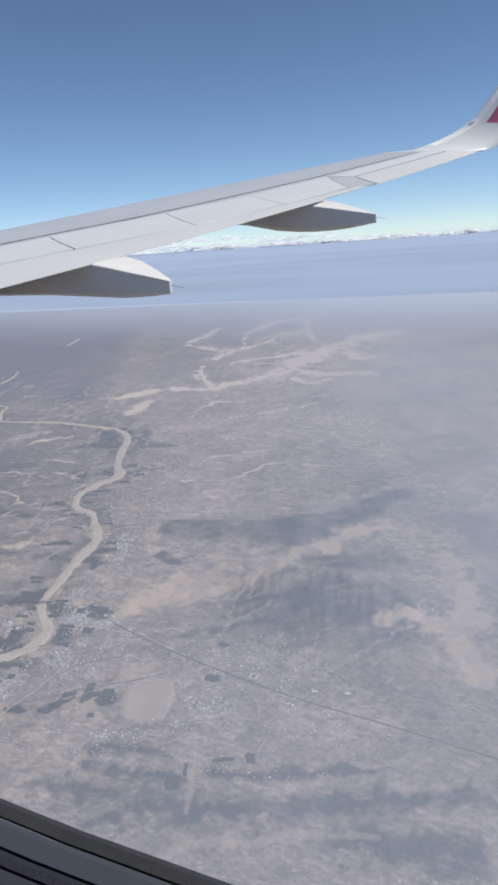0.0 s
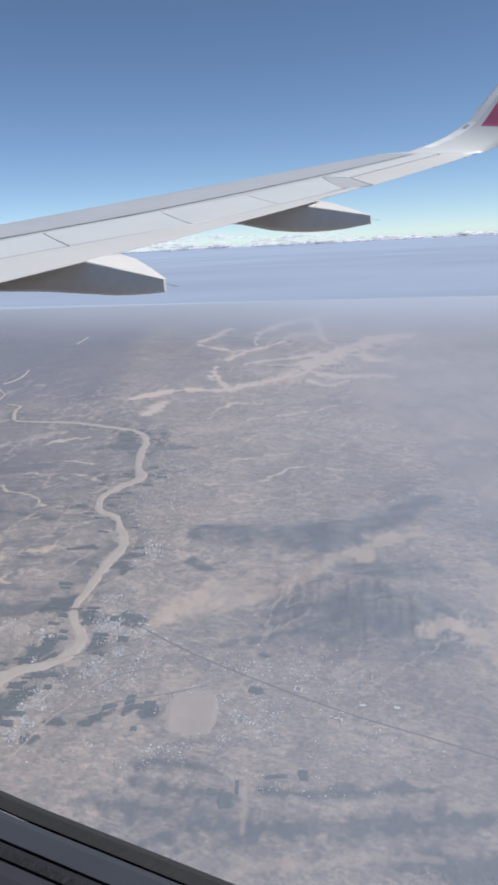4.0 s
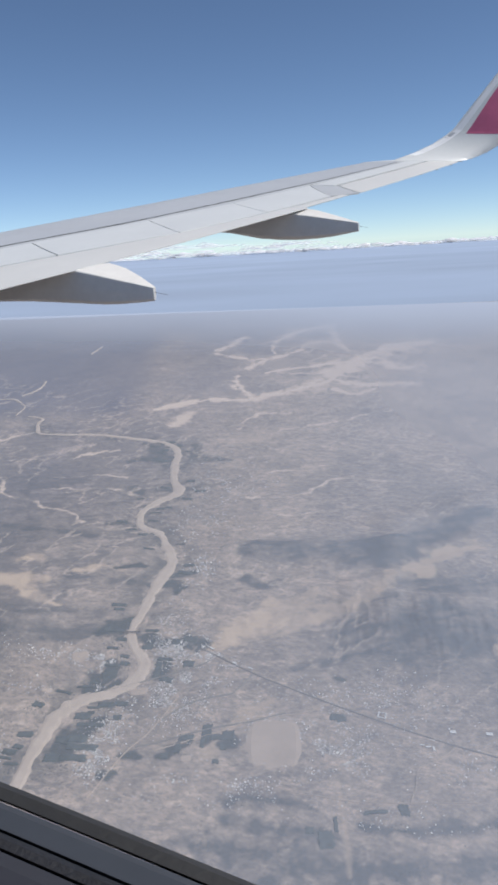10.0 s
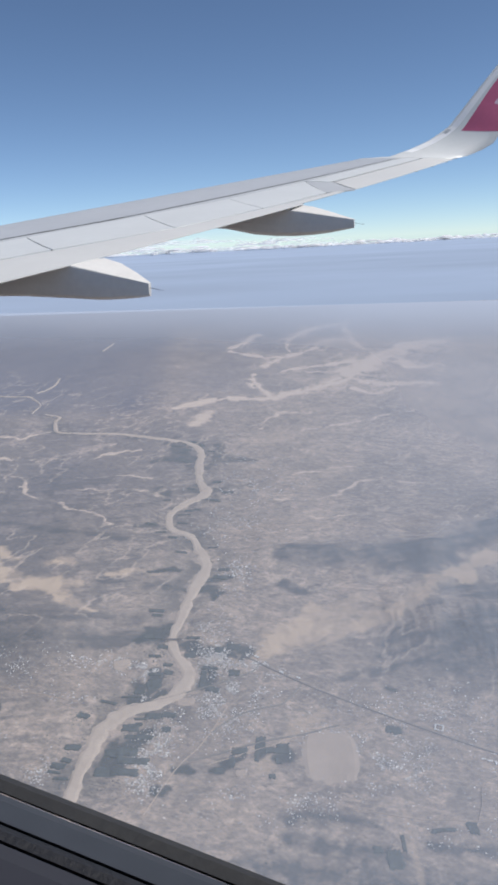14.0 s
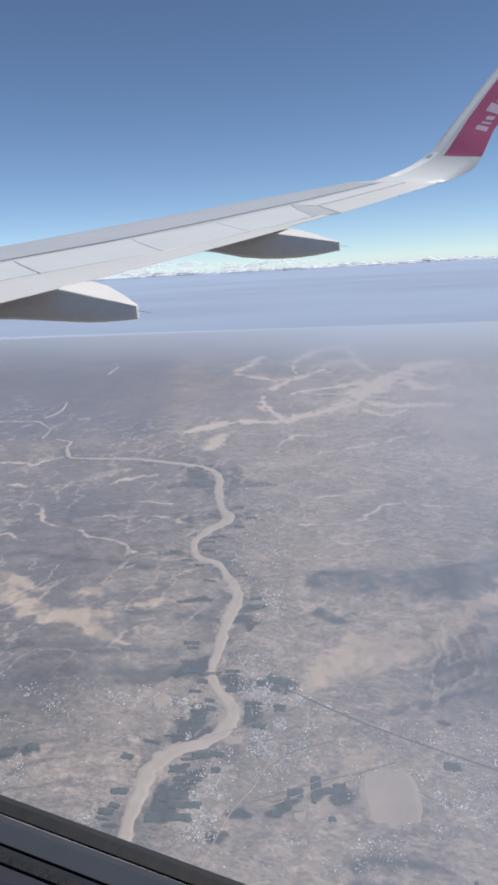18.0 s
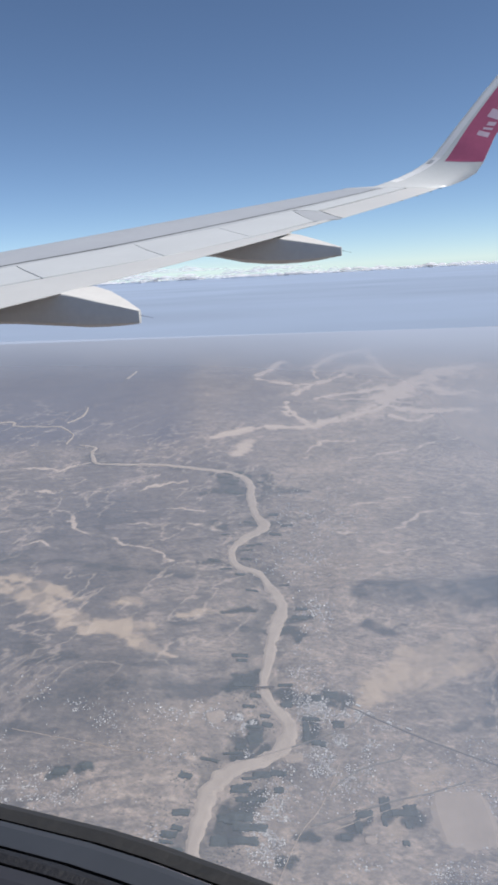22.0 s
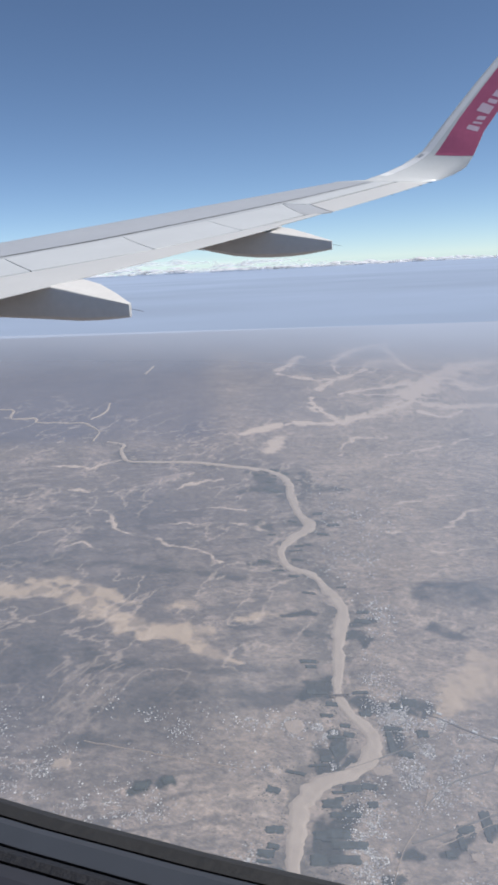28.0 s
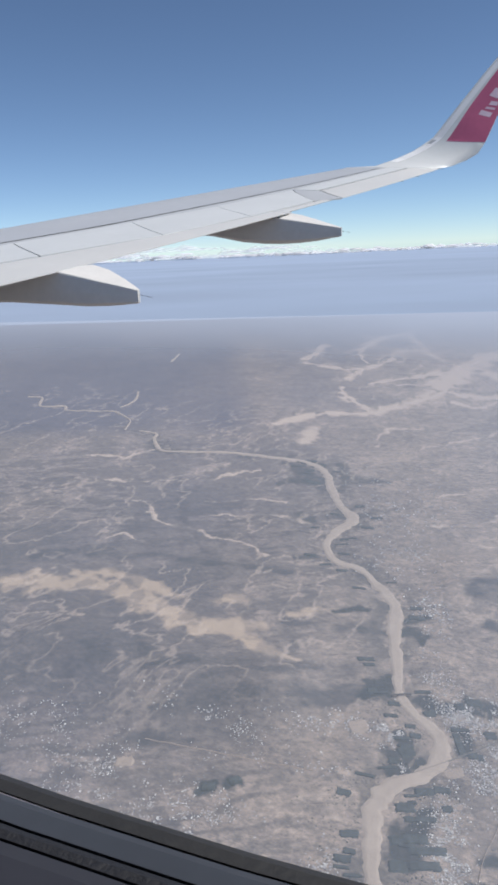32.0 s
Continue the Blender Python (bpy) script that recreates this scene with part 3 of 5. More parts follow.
def ground_sheet():
    cols, rows = 820, 640
    u = np.linspace(0, 1, cols)
    brink = (2.2 + 0.42 * (-0.35 + 0.7 * u)) / (1 - 0.42 * (-0.95 + 1.05 * u))
    v = np.linspace(0, 1, rows)[:, None]
    gy = 0.2 * (brink[None] / 0.2) ** v
    gx = -0.95 * gy - 0.35 + u[None] * (1.05 * gy + 0.7)
    back = 24
    gy[:back] = np.linspace(-0.9, gy[back, 0], back, endpoint=False)[:, None]
    gx[:back] = gx[back:back + 1]
    flank = np.array([2.4, 1.1, 0.45])
    gx = np.hstack([gx[:, :1] - flank[None], gx, gx[:, -1:] + flank[None, ::-1]])
    gy = np.hstack([np.repeat(gy[:, :1], 3, 1), gy, np.repeat(gy[:, -1:], 3, 1)])
    brink = np.concatenate([[brink[0]] * 3, brink, [brink[-1]] * 3])
    cols += 6
    x, y = gx.ravel(), gy.ravel()
    verts = [land(x, y)]
    far = WADI + STRANDS
    lines = np.maximum(1.3 - np.abs(fbm(x * 13, y * 8, 5, 2) - 0.5) / 0.02, 1.2 - np.abs(fbm(x * 21 + 4, y * 10, 5, 7) - 0.48) / 0.022)
    braid = np.clip(lines, 0, 1) * brush(x, y, far, 0.9, 24, 0.6, 0.02, 3.2)
    islands = np.clip((fbm(x * 38, y * 19, 5, 5) - 0.465) / 0.04, 0, 1)
    broken = 0.15 + 0.85 * np.clip((fbm(x * 26, y * 20, 4, 0) - 0.40) / 0.10, 0, 1)
    sand = np.maximum.reduce([brush(x, y, far, 0.7, 40, 0.25, 0.010, 1.35) * islands, 0.7 * braid, brush(x, y, far, 0.8, 50, 0.4, 0.012, 0.5),
                              0.9 * brush(x, y, MID_WASHES + LEFT_WASHES, 1.2, 90, 0.45, 0.020, 0.85) * broken])
    threads = np.clip(1 - np.abs(fbm(x * 26 - y * 9, y * 16, 5, 3) - 0.5) / 0.026, 0, 1) * np.clip((fbm(x * 9, y * 9, 3, 2) - 0.44) / 0.08, 0, 1)
    gullies = np.clip(1 - np.abs(fbm(x * 30 + y * 12 + 5, y * 17, 5, 6) - 0.5) / 0.03, 0, 1) * np.clip((fbm(x * 8 + 3, y * 8, 3, 4) - 0.42) / 0.08, 0, 1)
    sand = np.maximum(sand, 0.55 * threads * np.clip((y - 0.3) / 0.2, 0, 1) * np.clip((1.25 - y) / 0.2, 0, 1))
    # the long ridge's shaded slope, put into the soil colour as a dark band
    crest = brush(x, y, RIDGES[:1], 0.5, 30, 0.5, 0.012, 1.2)
    sand = sand * (1 - crest)
    spots = np.clip((fbm(x * 50, y * 44, 5, 4) - 0.445) / 0.04, 0, 1)
    fan = np.maximum.reduce([brush(x, y, LEFT_FANS, 1.2, 75, 0.40, 0.018, 1.2) * (0.5 + 0.5 * spots), brush(x, y, FAN_RIDGE, 1.2, 80, 0.3, 0.016, 1.1) * (0.55 + 0.45 * spots), 0.5 * brush(x, y, LOW_FANS, 1.2, 90, 0.5, 0.016)])
    scrub = np.maximum.reduce([0.95 * brush(x, y, RIDGES, 0.6, 40, 0.45, 0.016, 1.15), 0.85 * brush(x, y, LEFT_HILLS, 0.8, 45, 0.7, 0.02, 1.6), 0.95 * brush(x, y, LOW_BELTS, 1.0, 110, 0.5, 0.008, 1.15)])
    streaks = 0.45 * ridged(x * 34 + y * 10, y * 20, 4, 5) + 0.55 * rills(x, y, 24, 80, 6)
    scrub = scrub * np.clip(0.72 + 1.8 * (streaks - 0.56), 0.42, 1)
    scrub = np.maximum(scrub, 0.9 * brush(x, y, LOW_BELTS, 1.4, 110, 0.7, 0.012, 1.9) * np.clip(0.9 + 3.0 * (fbm(x * 90, y * 50, 4, 6) - 0.5), 0.25, 1))
    scrub = np.maximum(scrub, crest * np.clip(0.72 + 1.7 * (streaks - 0.56), 0.3, 1))
    patchy = np.clip((fbm(x * 16 + 3, y * 12, 5, 6) - 0.53) / 0.07, 0, 1)
    scrub = np.maximum(scrub, 0.58 * np.clip((rills(x, y, 26, 90, 1) - 0.64) / 0.1, 0, 1) * np.clip((1.1 - y) / 0.4, 0, 1) * np.clip((-0.2 - x) / 0.1, 0.4, 1))
    scrub = np.maximum(scrub, 0.5 * gullies * np.clip((1.3 - y) / 0.4, 0, 1) * np.clip((-0.2 - x) / 0.1, 0.4, 1))
    scrub = np.maximum(scrub, 0.32 * patchy * np.clip((1.15 - y) / 0.3, 0, 1))
    west = np.clip((-0.22 - x) / 0.10, 0, 1) * np.clip((0.74 - y) / 0.14, 0, 1) * np.clip((y - 0.33) / 0.06, 0.25, 1)
    scrub = np.maximum(scrub, west * np.clip(0.30 + 1.6 * (fbm(x * 13, y * 11, 5, 2) - 0.5) + 0.5 * (rills(x, y, 24, 80, 6) - 0.5), 0.08, 0.62))
    bank = brush(x, y, [RIVER], 0.0, 60, 0.9, 0.0, 3.0) * np.clip((fbm(x * 60, y * 44, 5, 7) - 0.52) / 0.04, 0, 1)
    grove = np.maximum.reduce([0.7 * bank, brush(x, y, GROVES + TOWN_GROVES, 1.0, 120, 0.3, 0.006, 1.1), 0.75 * brush(x, y, UPPER_GROVES, 1.2, 110, 0.35, 0.008, 1.0)])
    # far left plain: dark ground, with the blue of distance put into its colour
    left_dark = np.clip((y - 0.93 - 0.3 * (x + 0.5)) / 0.12, 0, 1) * np.clip((-0.43 - x + 0.35 * (1.1 - y)) / 0.12, 0.0, 1) * (0.7 + 0.5 * fbm(x * 5, y * 3, 4, 3))
    left_dark = np.clip(left_dark * np.clip((2.1 - y) / 0.6, 0, 1), 0, 1)
    # darker leftwards: dark hills and the window's shading, both put into the colour
    left_dark = np.maximum(left_dark, 0.45 * np.clip((-0.25 - x) / 0.2, 0, 1) * (0.5 + fbm(x * 9, y * 7, 4, 1)))
    steps = [(6, -3.5), (60, -40.0), (150, -40.0), (300, -40.0), (600, -40.0), (1100, -40.0), (1900, -40.0), (3000, -40.0), (4000, -40.0), (4600, -40.0)]
    side = np.linspace(-1.3, 0.75, cols)
    for d, z in steps:
        verts.append(np.stack([side * d, np.full(cols, float(d)), np.full(cols, z)], -1))
    n = rows + len(steps)
    verts = np.vstack(verts)
    shelf = verts[:rows * cols].reshape(rows, cols, 3)
    ring = np.vstack([shelf[::-1, 0], shelf[0, 1:], shelf[1:, -1]])
    ring_ids = np.concatenate([np.arange(rows)[::-1] * cols, np.arange(1, cols), np.arange(1, rows) * cols + cols - 1])
    slope = [ring * np.array((1, 1, 0)) * k + np.array((0, -0.6 * LAND * (k - 1), z)) for k, z in ((4.0 / LAND, -4.0), (30.0 / LAND, -40.0), (1500.0 / LAND, -40.2))]
    base = len(verts)
    verts = np.vstack([verts, *slope])
    i = np.arange(n - 1)[:, None] * cols + np.arange(cols - 1)[None]
    quads = np.stack([i, i + 1, i + cols + 1, i + cols], -1).reshape(-1, 4)
    near_faces = (rows - 1) * (cols - 1)
    m = len(ring)
    prev = ring_ids
    for k in range(len(slope)):
        here = base + k * m + np.arange(m)
        quads = np.vstack([quads, np.stack([prev[:-1], here[:-1], here[1:], prev[1:]], -1)])
        prev = here
    me = bpy.data.meshes.new("ground")
    me.vertices.add(len(verts))
    me.vertices.foreach_set("co", verts.ravel())
    me.loops.add(quads.size)
    me.loops.foreach_set("vertex_index", quads.ravel().astype(np.int32))
    me.polygons.add(len(quads))
    me.polygons.foreach_set("loop_start", np.arange(0, quads.size, 4, dtype=np.int32))
    me.materials.append(DESERT)
    me.materials.append(FAR)
    me.polygons.foreach_set("material_index", (np.arange(len(quads)) >= near_faces).astype(np.int32))
    me.polygons.foreach_set("use_smooth", np.ones(len(quads), bool))
    extra = np.zeros(len(verts) - rows * cols)
    for name, values in (("sand", sand), ("fan", fan), ("scrub", scrub), ("grove", grove), ("left_dark", left_dark)):
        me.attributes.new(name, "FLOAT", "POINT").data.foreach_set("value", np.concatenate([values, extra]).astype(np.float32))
    me.update()
    me.validate()
    return tagged(new("ground", me), "wide desert plain of grey-brown gravel, gullies and pale sand", "ground", kind="structure")


ground = ground_sheet()


def haze_sheet(name, verts, density, cols, mat, label):
    n = len(verts) // cols
    i = np.arange(n - 1)[:, None] * cols + np.arange(cols - 1)[None]
    me = mesh_from(name, verts, np.stack([i, i + 1, i + cols + 1, i + cols], -1).reshape(-1, 4).tolist(), mat, True)
    me.attributes.new("haziness", "FLOAT", "POINT").data.foreach_set("value", density.astype(np.float32))
    return tagged(new(name, me), label, "haze", kind="stuff")


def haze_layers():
    """Aerial haze put in as tinted sheets over the plain; it thickens towards the horizon and the right."""
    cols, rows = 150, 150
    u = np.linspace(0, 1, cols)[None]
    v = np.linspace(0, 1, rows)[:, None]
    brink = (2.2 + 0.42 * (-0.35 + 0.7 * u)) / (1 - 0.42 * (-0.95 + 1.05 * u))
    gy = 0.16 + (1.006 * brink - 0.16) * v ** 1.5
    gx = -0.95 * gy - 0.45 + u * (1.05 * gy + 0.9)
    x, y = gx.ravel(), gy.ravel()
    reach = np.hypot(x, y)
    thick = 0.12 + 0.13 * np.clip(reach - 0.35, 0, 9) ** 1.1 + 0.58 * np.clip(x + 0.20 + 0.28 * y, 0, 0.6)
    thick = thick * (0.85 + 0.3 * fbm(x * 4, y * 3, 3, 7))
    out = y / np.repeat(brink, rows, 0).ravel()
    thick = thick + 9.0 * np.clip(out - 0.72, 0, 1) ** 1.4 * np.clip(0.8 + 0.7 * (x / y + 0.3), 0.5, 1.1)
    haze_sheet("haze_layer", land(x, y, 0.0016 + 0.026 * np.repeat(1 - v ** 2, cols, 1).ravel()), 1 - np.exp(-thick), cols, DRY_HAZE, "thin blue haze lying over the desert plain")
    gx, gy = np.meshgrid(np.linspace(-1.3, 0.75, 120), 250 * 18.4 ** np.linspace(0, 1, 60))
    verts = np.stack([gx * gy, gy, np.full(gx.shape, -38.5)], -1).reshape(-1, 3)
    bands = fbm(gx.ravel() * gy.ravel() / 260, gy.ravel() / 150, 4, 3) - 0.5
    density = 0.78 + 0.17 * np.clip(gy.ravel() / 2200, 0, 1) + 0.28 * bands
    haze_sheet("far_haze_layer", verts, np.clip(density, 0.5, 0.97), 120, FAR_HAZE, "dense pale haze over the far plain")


haze_layers()


def ribbon(name, pts, mat, lift=0.0010, steps=10, ragged=0.5, scale=70.0, across=5):
    """A bed of sand or a road laid on the land, with a rim sunk into it."""
    line = smooth_line(pts, steps)
    xy, w = line[:, :2], line[:, 2]
    t = np.gradient(xy, axis=0)
    t /= np.linalg.norm(t, axis=1)[:, None] + 1e-12
    nrm = np.stack([-t[:, 1], t[:, 0]], -1)
    verts, faces = [], []
    offs = np.linspace(-1, 1, across)
    for j, o in enumerate(offs):
        wob = 1 + ragged * 2 * (fbm(xy[:, 0] * scale + 31 * np.sign(o), xy[:, 1] * scale, 4, 4) - 0.5)
        q = xy + nrm * (o * 0.5 * w * wob)[:, None]
        verts.append(land(q[:, 0], q[:, 1], lift if 0 < j < across - 1 else -0.0006))
    n = len(line)
    verts = np.stack(verts, 1).reshape(-1, 3)
    for i in range(n - 1):
        for j in range(across - 1):
            a = i * across + j
            faces.append((a, a + across, a + across + 1, a + 1))
    return new(name, mesh_from(name, verts, faces, mat, True))


tagged(ribbon("river", RIVER, RIVER_SAND, 0.0010, 18, 0.55, 150, 7), "pale sandy river bed winding between fields and villages", "river", kind="structure")
for pts in UPPER_RIVER:
    tagged(ribbon("river_upper", [(x, y, 0.6 * w) for x, y, w in pts], RIVER_SAND, 0.0014, 10, 0.5, 40, 5), "thin pale upper reach of the sandy river", "river", kind="structure")
ROADS = [
    [(-0.136, 0.471, 0.0013), (-0.118, 0.465, 0.0010), (-0.099, 0.458, 0.0010), (-0.072, 0.450, 0.0010), (-0.030, 0.440, 0.0010), (0.042, 0.4255, 0.0010), (0.086, 0.419, 0.0010), (0.159, 0.412, 0.0010), (0.25, 0.400, 0.0010)],
    [(-0.081, 0.450, 0.0010), (-0.087, 0.432, 0.0010), (-0.091, 0.424, 0.0010), (-0.105, 0.415, 0.0010), (-0.118, 0.404, 0.0010), (-0.127, 0.392, 0.0010), (-0.132, 0.381, 0.0010)],
    [(-0.139, 0.351, 0.0010), (-0.119, 0.365, 0.0010), (-0.102, 0.377, 0.0010), (-0.085, 0.389, 0.0010), (-0.067, 0.399, 0.0010), (-0.043, 0.416, 0.0010)],
    [(-0.203, 0.388, 0.0007), (-0.167, 0.415, 0.0007), (-0.128, 0.449, 0.0007), (-0.121, 0.465, 0.0007)],
]
TRACKS = [
    [(-0.38, 0.376, 0.0006), (-0.3, 0.378, 0.0006), (-0.257, 0.38, 0.0006)],
    [(0.058, 0.36, 0.0006), (0.0598, 0.373, 0.0006), (0.0604, 0.39, 0.0006), (0.0717, 0.401, 0.0006), (0.085, 0.419, 0.0006)],
    [(-0.125, 0.352, 0.0006), (-0.112, 0.362, 0.0006), (-0.085, 0.383, 0.0006), (-0.066, 0.402, 0.0006)],
    [(-0.066, 0.402, 0.0006), (-0.03, 0.42, 0.0006), (-0.012, 0.437, 0.0006)],
    [(-0.02, 0.345, 0.0006), (0.03, 0.352, 0.0006), (0.1, 0.372, 0.0006)],
    [(-0.15, 0.3, 0.0006), (-0.145, 0.34, 0.0006), (-0.135, 0.37, 0.0006), (-0.13, 0.41, 0.0006)],
]
for pts in ROADS:
    tagged(ribbon("road", pts, ASPHALT, 0.0012, 24, 0.05, 30, 4), "dark straight road across the desert town", "road", kind="structure")
for pts in TRACKS:
    tagged(ribbon("track", pts, FALLOW, 0.0009, 16, 0.2, 120, 4), "pale dusty track between the houses", "track", kind="structure")


# ---- fields, orchards and houses ----
def field(x, y, w, d, turn, mat, label, group, disc=0.0):
    """A low block of planted land with slightly uneven corners and rows."""
    rnd = random.Random(int(x * 9000 + y * 7000))
    w, d = 1.2 * w, 1.2 * d
    c, s = math.cos(radians(turn)), math.sin(radians(turn))
    nx, ny = 9, 7
    px, py = [], []
    for j in range(ny):
        for i in range(nx):
            a, b = (i / (nx - 1) - 0.5) * w, (j / (ny - 1) - 0.5) * d
            p, q = 2 * a / w, 2 * b / d
            a, b = a * (1 - disc + disc * math.sqrt(1 - q * q / 2)), b * (1 - disc + disc * math.sqrt(1 - p * p / 2))
            if i in (0, nx - 1):
                a += rnd.uniform(-1, 1) * min(0.16 * w, 0.0012)
            if j in (0, ny - 1):
                b += rnd.uniform(-1, 1) * min(0.2 * d, 0.0012)
            px.append(x + a * c - b * s)
            py.append(y + a * s + b * c)
    lift = [-0.0004 if (k % nx in (0, nx - 1) or k // nx in (0, ny - 1)) else 0.0006 + rnd.uniform(0, 0.0002) for k in range(nx * ny)]
    verts = land(px, py, np.array(lift))
    faces = [(j * nx + i, j * nx + i + 1, (j + 1) * nx + i + 1, (j + 1) * nx + i) for j in range(ny - 1) for i in range(nx - 1)]
    return tagged(new("field", mesh_from("field", verts, faces, mat)), label, "field", group)


STRIP_PLOTS = [  # x, y, width, depth, turn
    (-0.1925, 0.3680, 0.0120, 0.0076, 16), (-0.1827, 0.3615, 0.0196, 0.0041, 16), (-0.1886, 0.3440, 0.0223, 0.0069, 16), (-0.1768, 0.3389, 0.0219, 0.0059, 16), (-0.1933, 0.3249, 0.0104, 0.0079, 16), (-0.1781, 0.3285, 0.0184, 0.0057, 16)]
TOWN_PLOTS = [
    (-0.0945, 0.3811, 0.0071, 0.0143, 15), (-0.0936, 0.3688, 0.0031, 0.0092, 15), (-0.0851, 0.3775, 0.0095, 0.0054, 16), (-0.0777, 0.3816, 0.0089, 0.0101, 16),
    (-0.0777, 0.3702, 0.0050, 0.0052, 16), (-0.1069, 0.3702, 0.0108, 0.0062, 16), (-0.1095, 0.3599, 0.0044, 0.0112, 16), (-0.1161, 0.3502, 0.0055, 0.0051, 15),
    (-0.0057, 0.4233, 0.0065, 0.0076, 16), (-0.0782, 0.3555, 0.0043, 0.0035, 17), (-0.1491, 0.4798, 0.0117, 0.0094, 15), (-0.1594, 0.4725, 0.0077, 0.0081, 16),
    (-0.1376, 0.4485, 0.0089, 0.0074, 16), (-0.1595, 0.4338, 0.0051, 0.0226, 16), (-0.1660, 0.3741, 0.0066, 0.0050, 16), (0.0547, 0.3537, 0.0064, 0.0094, 18),
    (-0.0013, 0.4233, 0.0067, 0.0074, 18), (0.0103, 0.3173, 0.0093, 0.0129, 18), (0.0140, 0.3302, 0.0025, 0.0113, 17), (0.0371, 0.3464, 0.0147, 0.0032, 18),
    (-0.0007, 0.3206, 0.0056, 0.0052, 18),
    (-0.196, 0.416, 0.011, 0.010, 35), (-0.203, 0.405, 0.008, 0.006, 20), (-0.321, 0.347, 0.009, 0.006, 20), (-0.305, 0.357, 0.008, 0.006, 40)]
for row in STRIP_PLOTS + TOWN_PLOTS:
    field(*row, ORCHARD, "dark green irrigated field beside the sandy river", "irrigated fields")
for row in [(-0.0436, 0.3853, 0.037, 0.043, 16), (-0.163, 0.405, 0.014, 0.008, 30), (-0.232, 0.43, 0.014, 0.012, 30), (-0.10, 0.352, 0.008, 0.006, 20), (-0.385, 0.352, 0.012, 0.009, 20)]:
    field(*row, FALLOW, "bare fallow field of pale dry soil", "fallow fields", 0.6)


# small plots watered from the river, on both banks
rnd = random.Random(31)
for px, py, width in smooth_line(RIVER, 8).tolist()[8:184]:
    if rnd.random() < 0.33:
        grow = 0.7 + 0.8 * py
        side = rnd.choice((-1, 1))
        w, d = rnd.uniform(0.004, 0.013) * grow, rnd.uniform(0.0018, 0.0058) * grow
        off = 0.62 * width + 0.5 * w + rnd.uniform(0.001, 0.012) * grow
        field(px + side * off, py + rnd.uniform(-0.006, 0.006), w, d, rnd.uniform(0, 22), ORCHARD, "small dark orchard plot on the bank of the sandy river", "orchard plots on the banks")


def boxes(name, places, mat, low, high, label, category):
    """Many small flat-roofed blocks on the land."""
    rnd = random.Random(len(places))
    xs, ys, hs = [], [], []
    for x, y, k in places:
        w, d = rnd.uniform(low, high) * k, rnd.uniform(low, high) * k
        a = rnd.choice((0.35, 0.35 + math.pi / 2)) + rnd.uniform(-0.25, 0.25)
        c, s = math.cos(a), math.sin(a)
        for sx, sy in ((-1, -1), (1, -1), (1, 1), (-1, 1)):
            xs.append(x + 0.5 * (sx * w * c - sy * d * s))
            ys.append(y + 0.5 * (sx * w * s + sy * d * c))
        hs.append(rnd.uniform(0.18, 0.4) * (w + d) * 0.5)
    h = np.repeat(np.array(hs), 4)
    foot, top = land(xs, ys, -0.0006), land(xs, ys, h)
    n = len(places)
    verts = np.hstack([foot.reshape(n, 4, 3), top.reshape(n, 4, 3)]).reshape(-1, 3)
    faces = []
    for k in range(n):
        o = 8 * k
        faces += [(o + 4, o + 5, o + 6, o + 7)] + [(o + i, o + (i + 1) % 4, o + 4 + (i + 1) % 4, o + 4 + i) for i in range(4)]
    return tagged(new(name, mesh_from(name, verts, faces, mat)), label, category, kind="stuff")


def off_river(px, py, margin):
    """Which places lie outside the river bed."""
    d = np.hypot(px[:, None] - RIVER_BED[None, :, 0], py[:, None] - RIVER_BED[None, :, 1]) - margin * RIVER_BED[None, :, 2]
    return d.min(1) > 0


def scatter(rnd, x, y, rx, ry, turn, count):
    """Places in a loose cluster with gaps, off the river; some stand in short rows."""
    rs = np.random.RandomState(rnd.randrange(10 ** 6))
    c, s = math.cos(radians(turn)), math.sin(radians(turn))
    out = []
    while len(out) < count:
        a, b = rs.normal(0, 0.5, 4 * count) * rx, rs.normal(0, 0.5, 4 * count) * ry
        snap = rs.rand(4 * count) < 0.3
        b = np.where(snap, np.round(b / 0.0021) * 0.0021, b)
        px, py = x + a * c - b * s, y + a * s + b * c
        keep = (fbm(px * 90, py * 90, 3, 5) > 0.47) & off_river(px, py, 0.6)
        out += [(float(u), float(v), float(k)) for u, v, k in zip(px[keep], py[keep], rs.uniform(0.7, 1.3, len(px))[keep])]
    return out[:count]


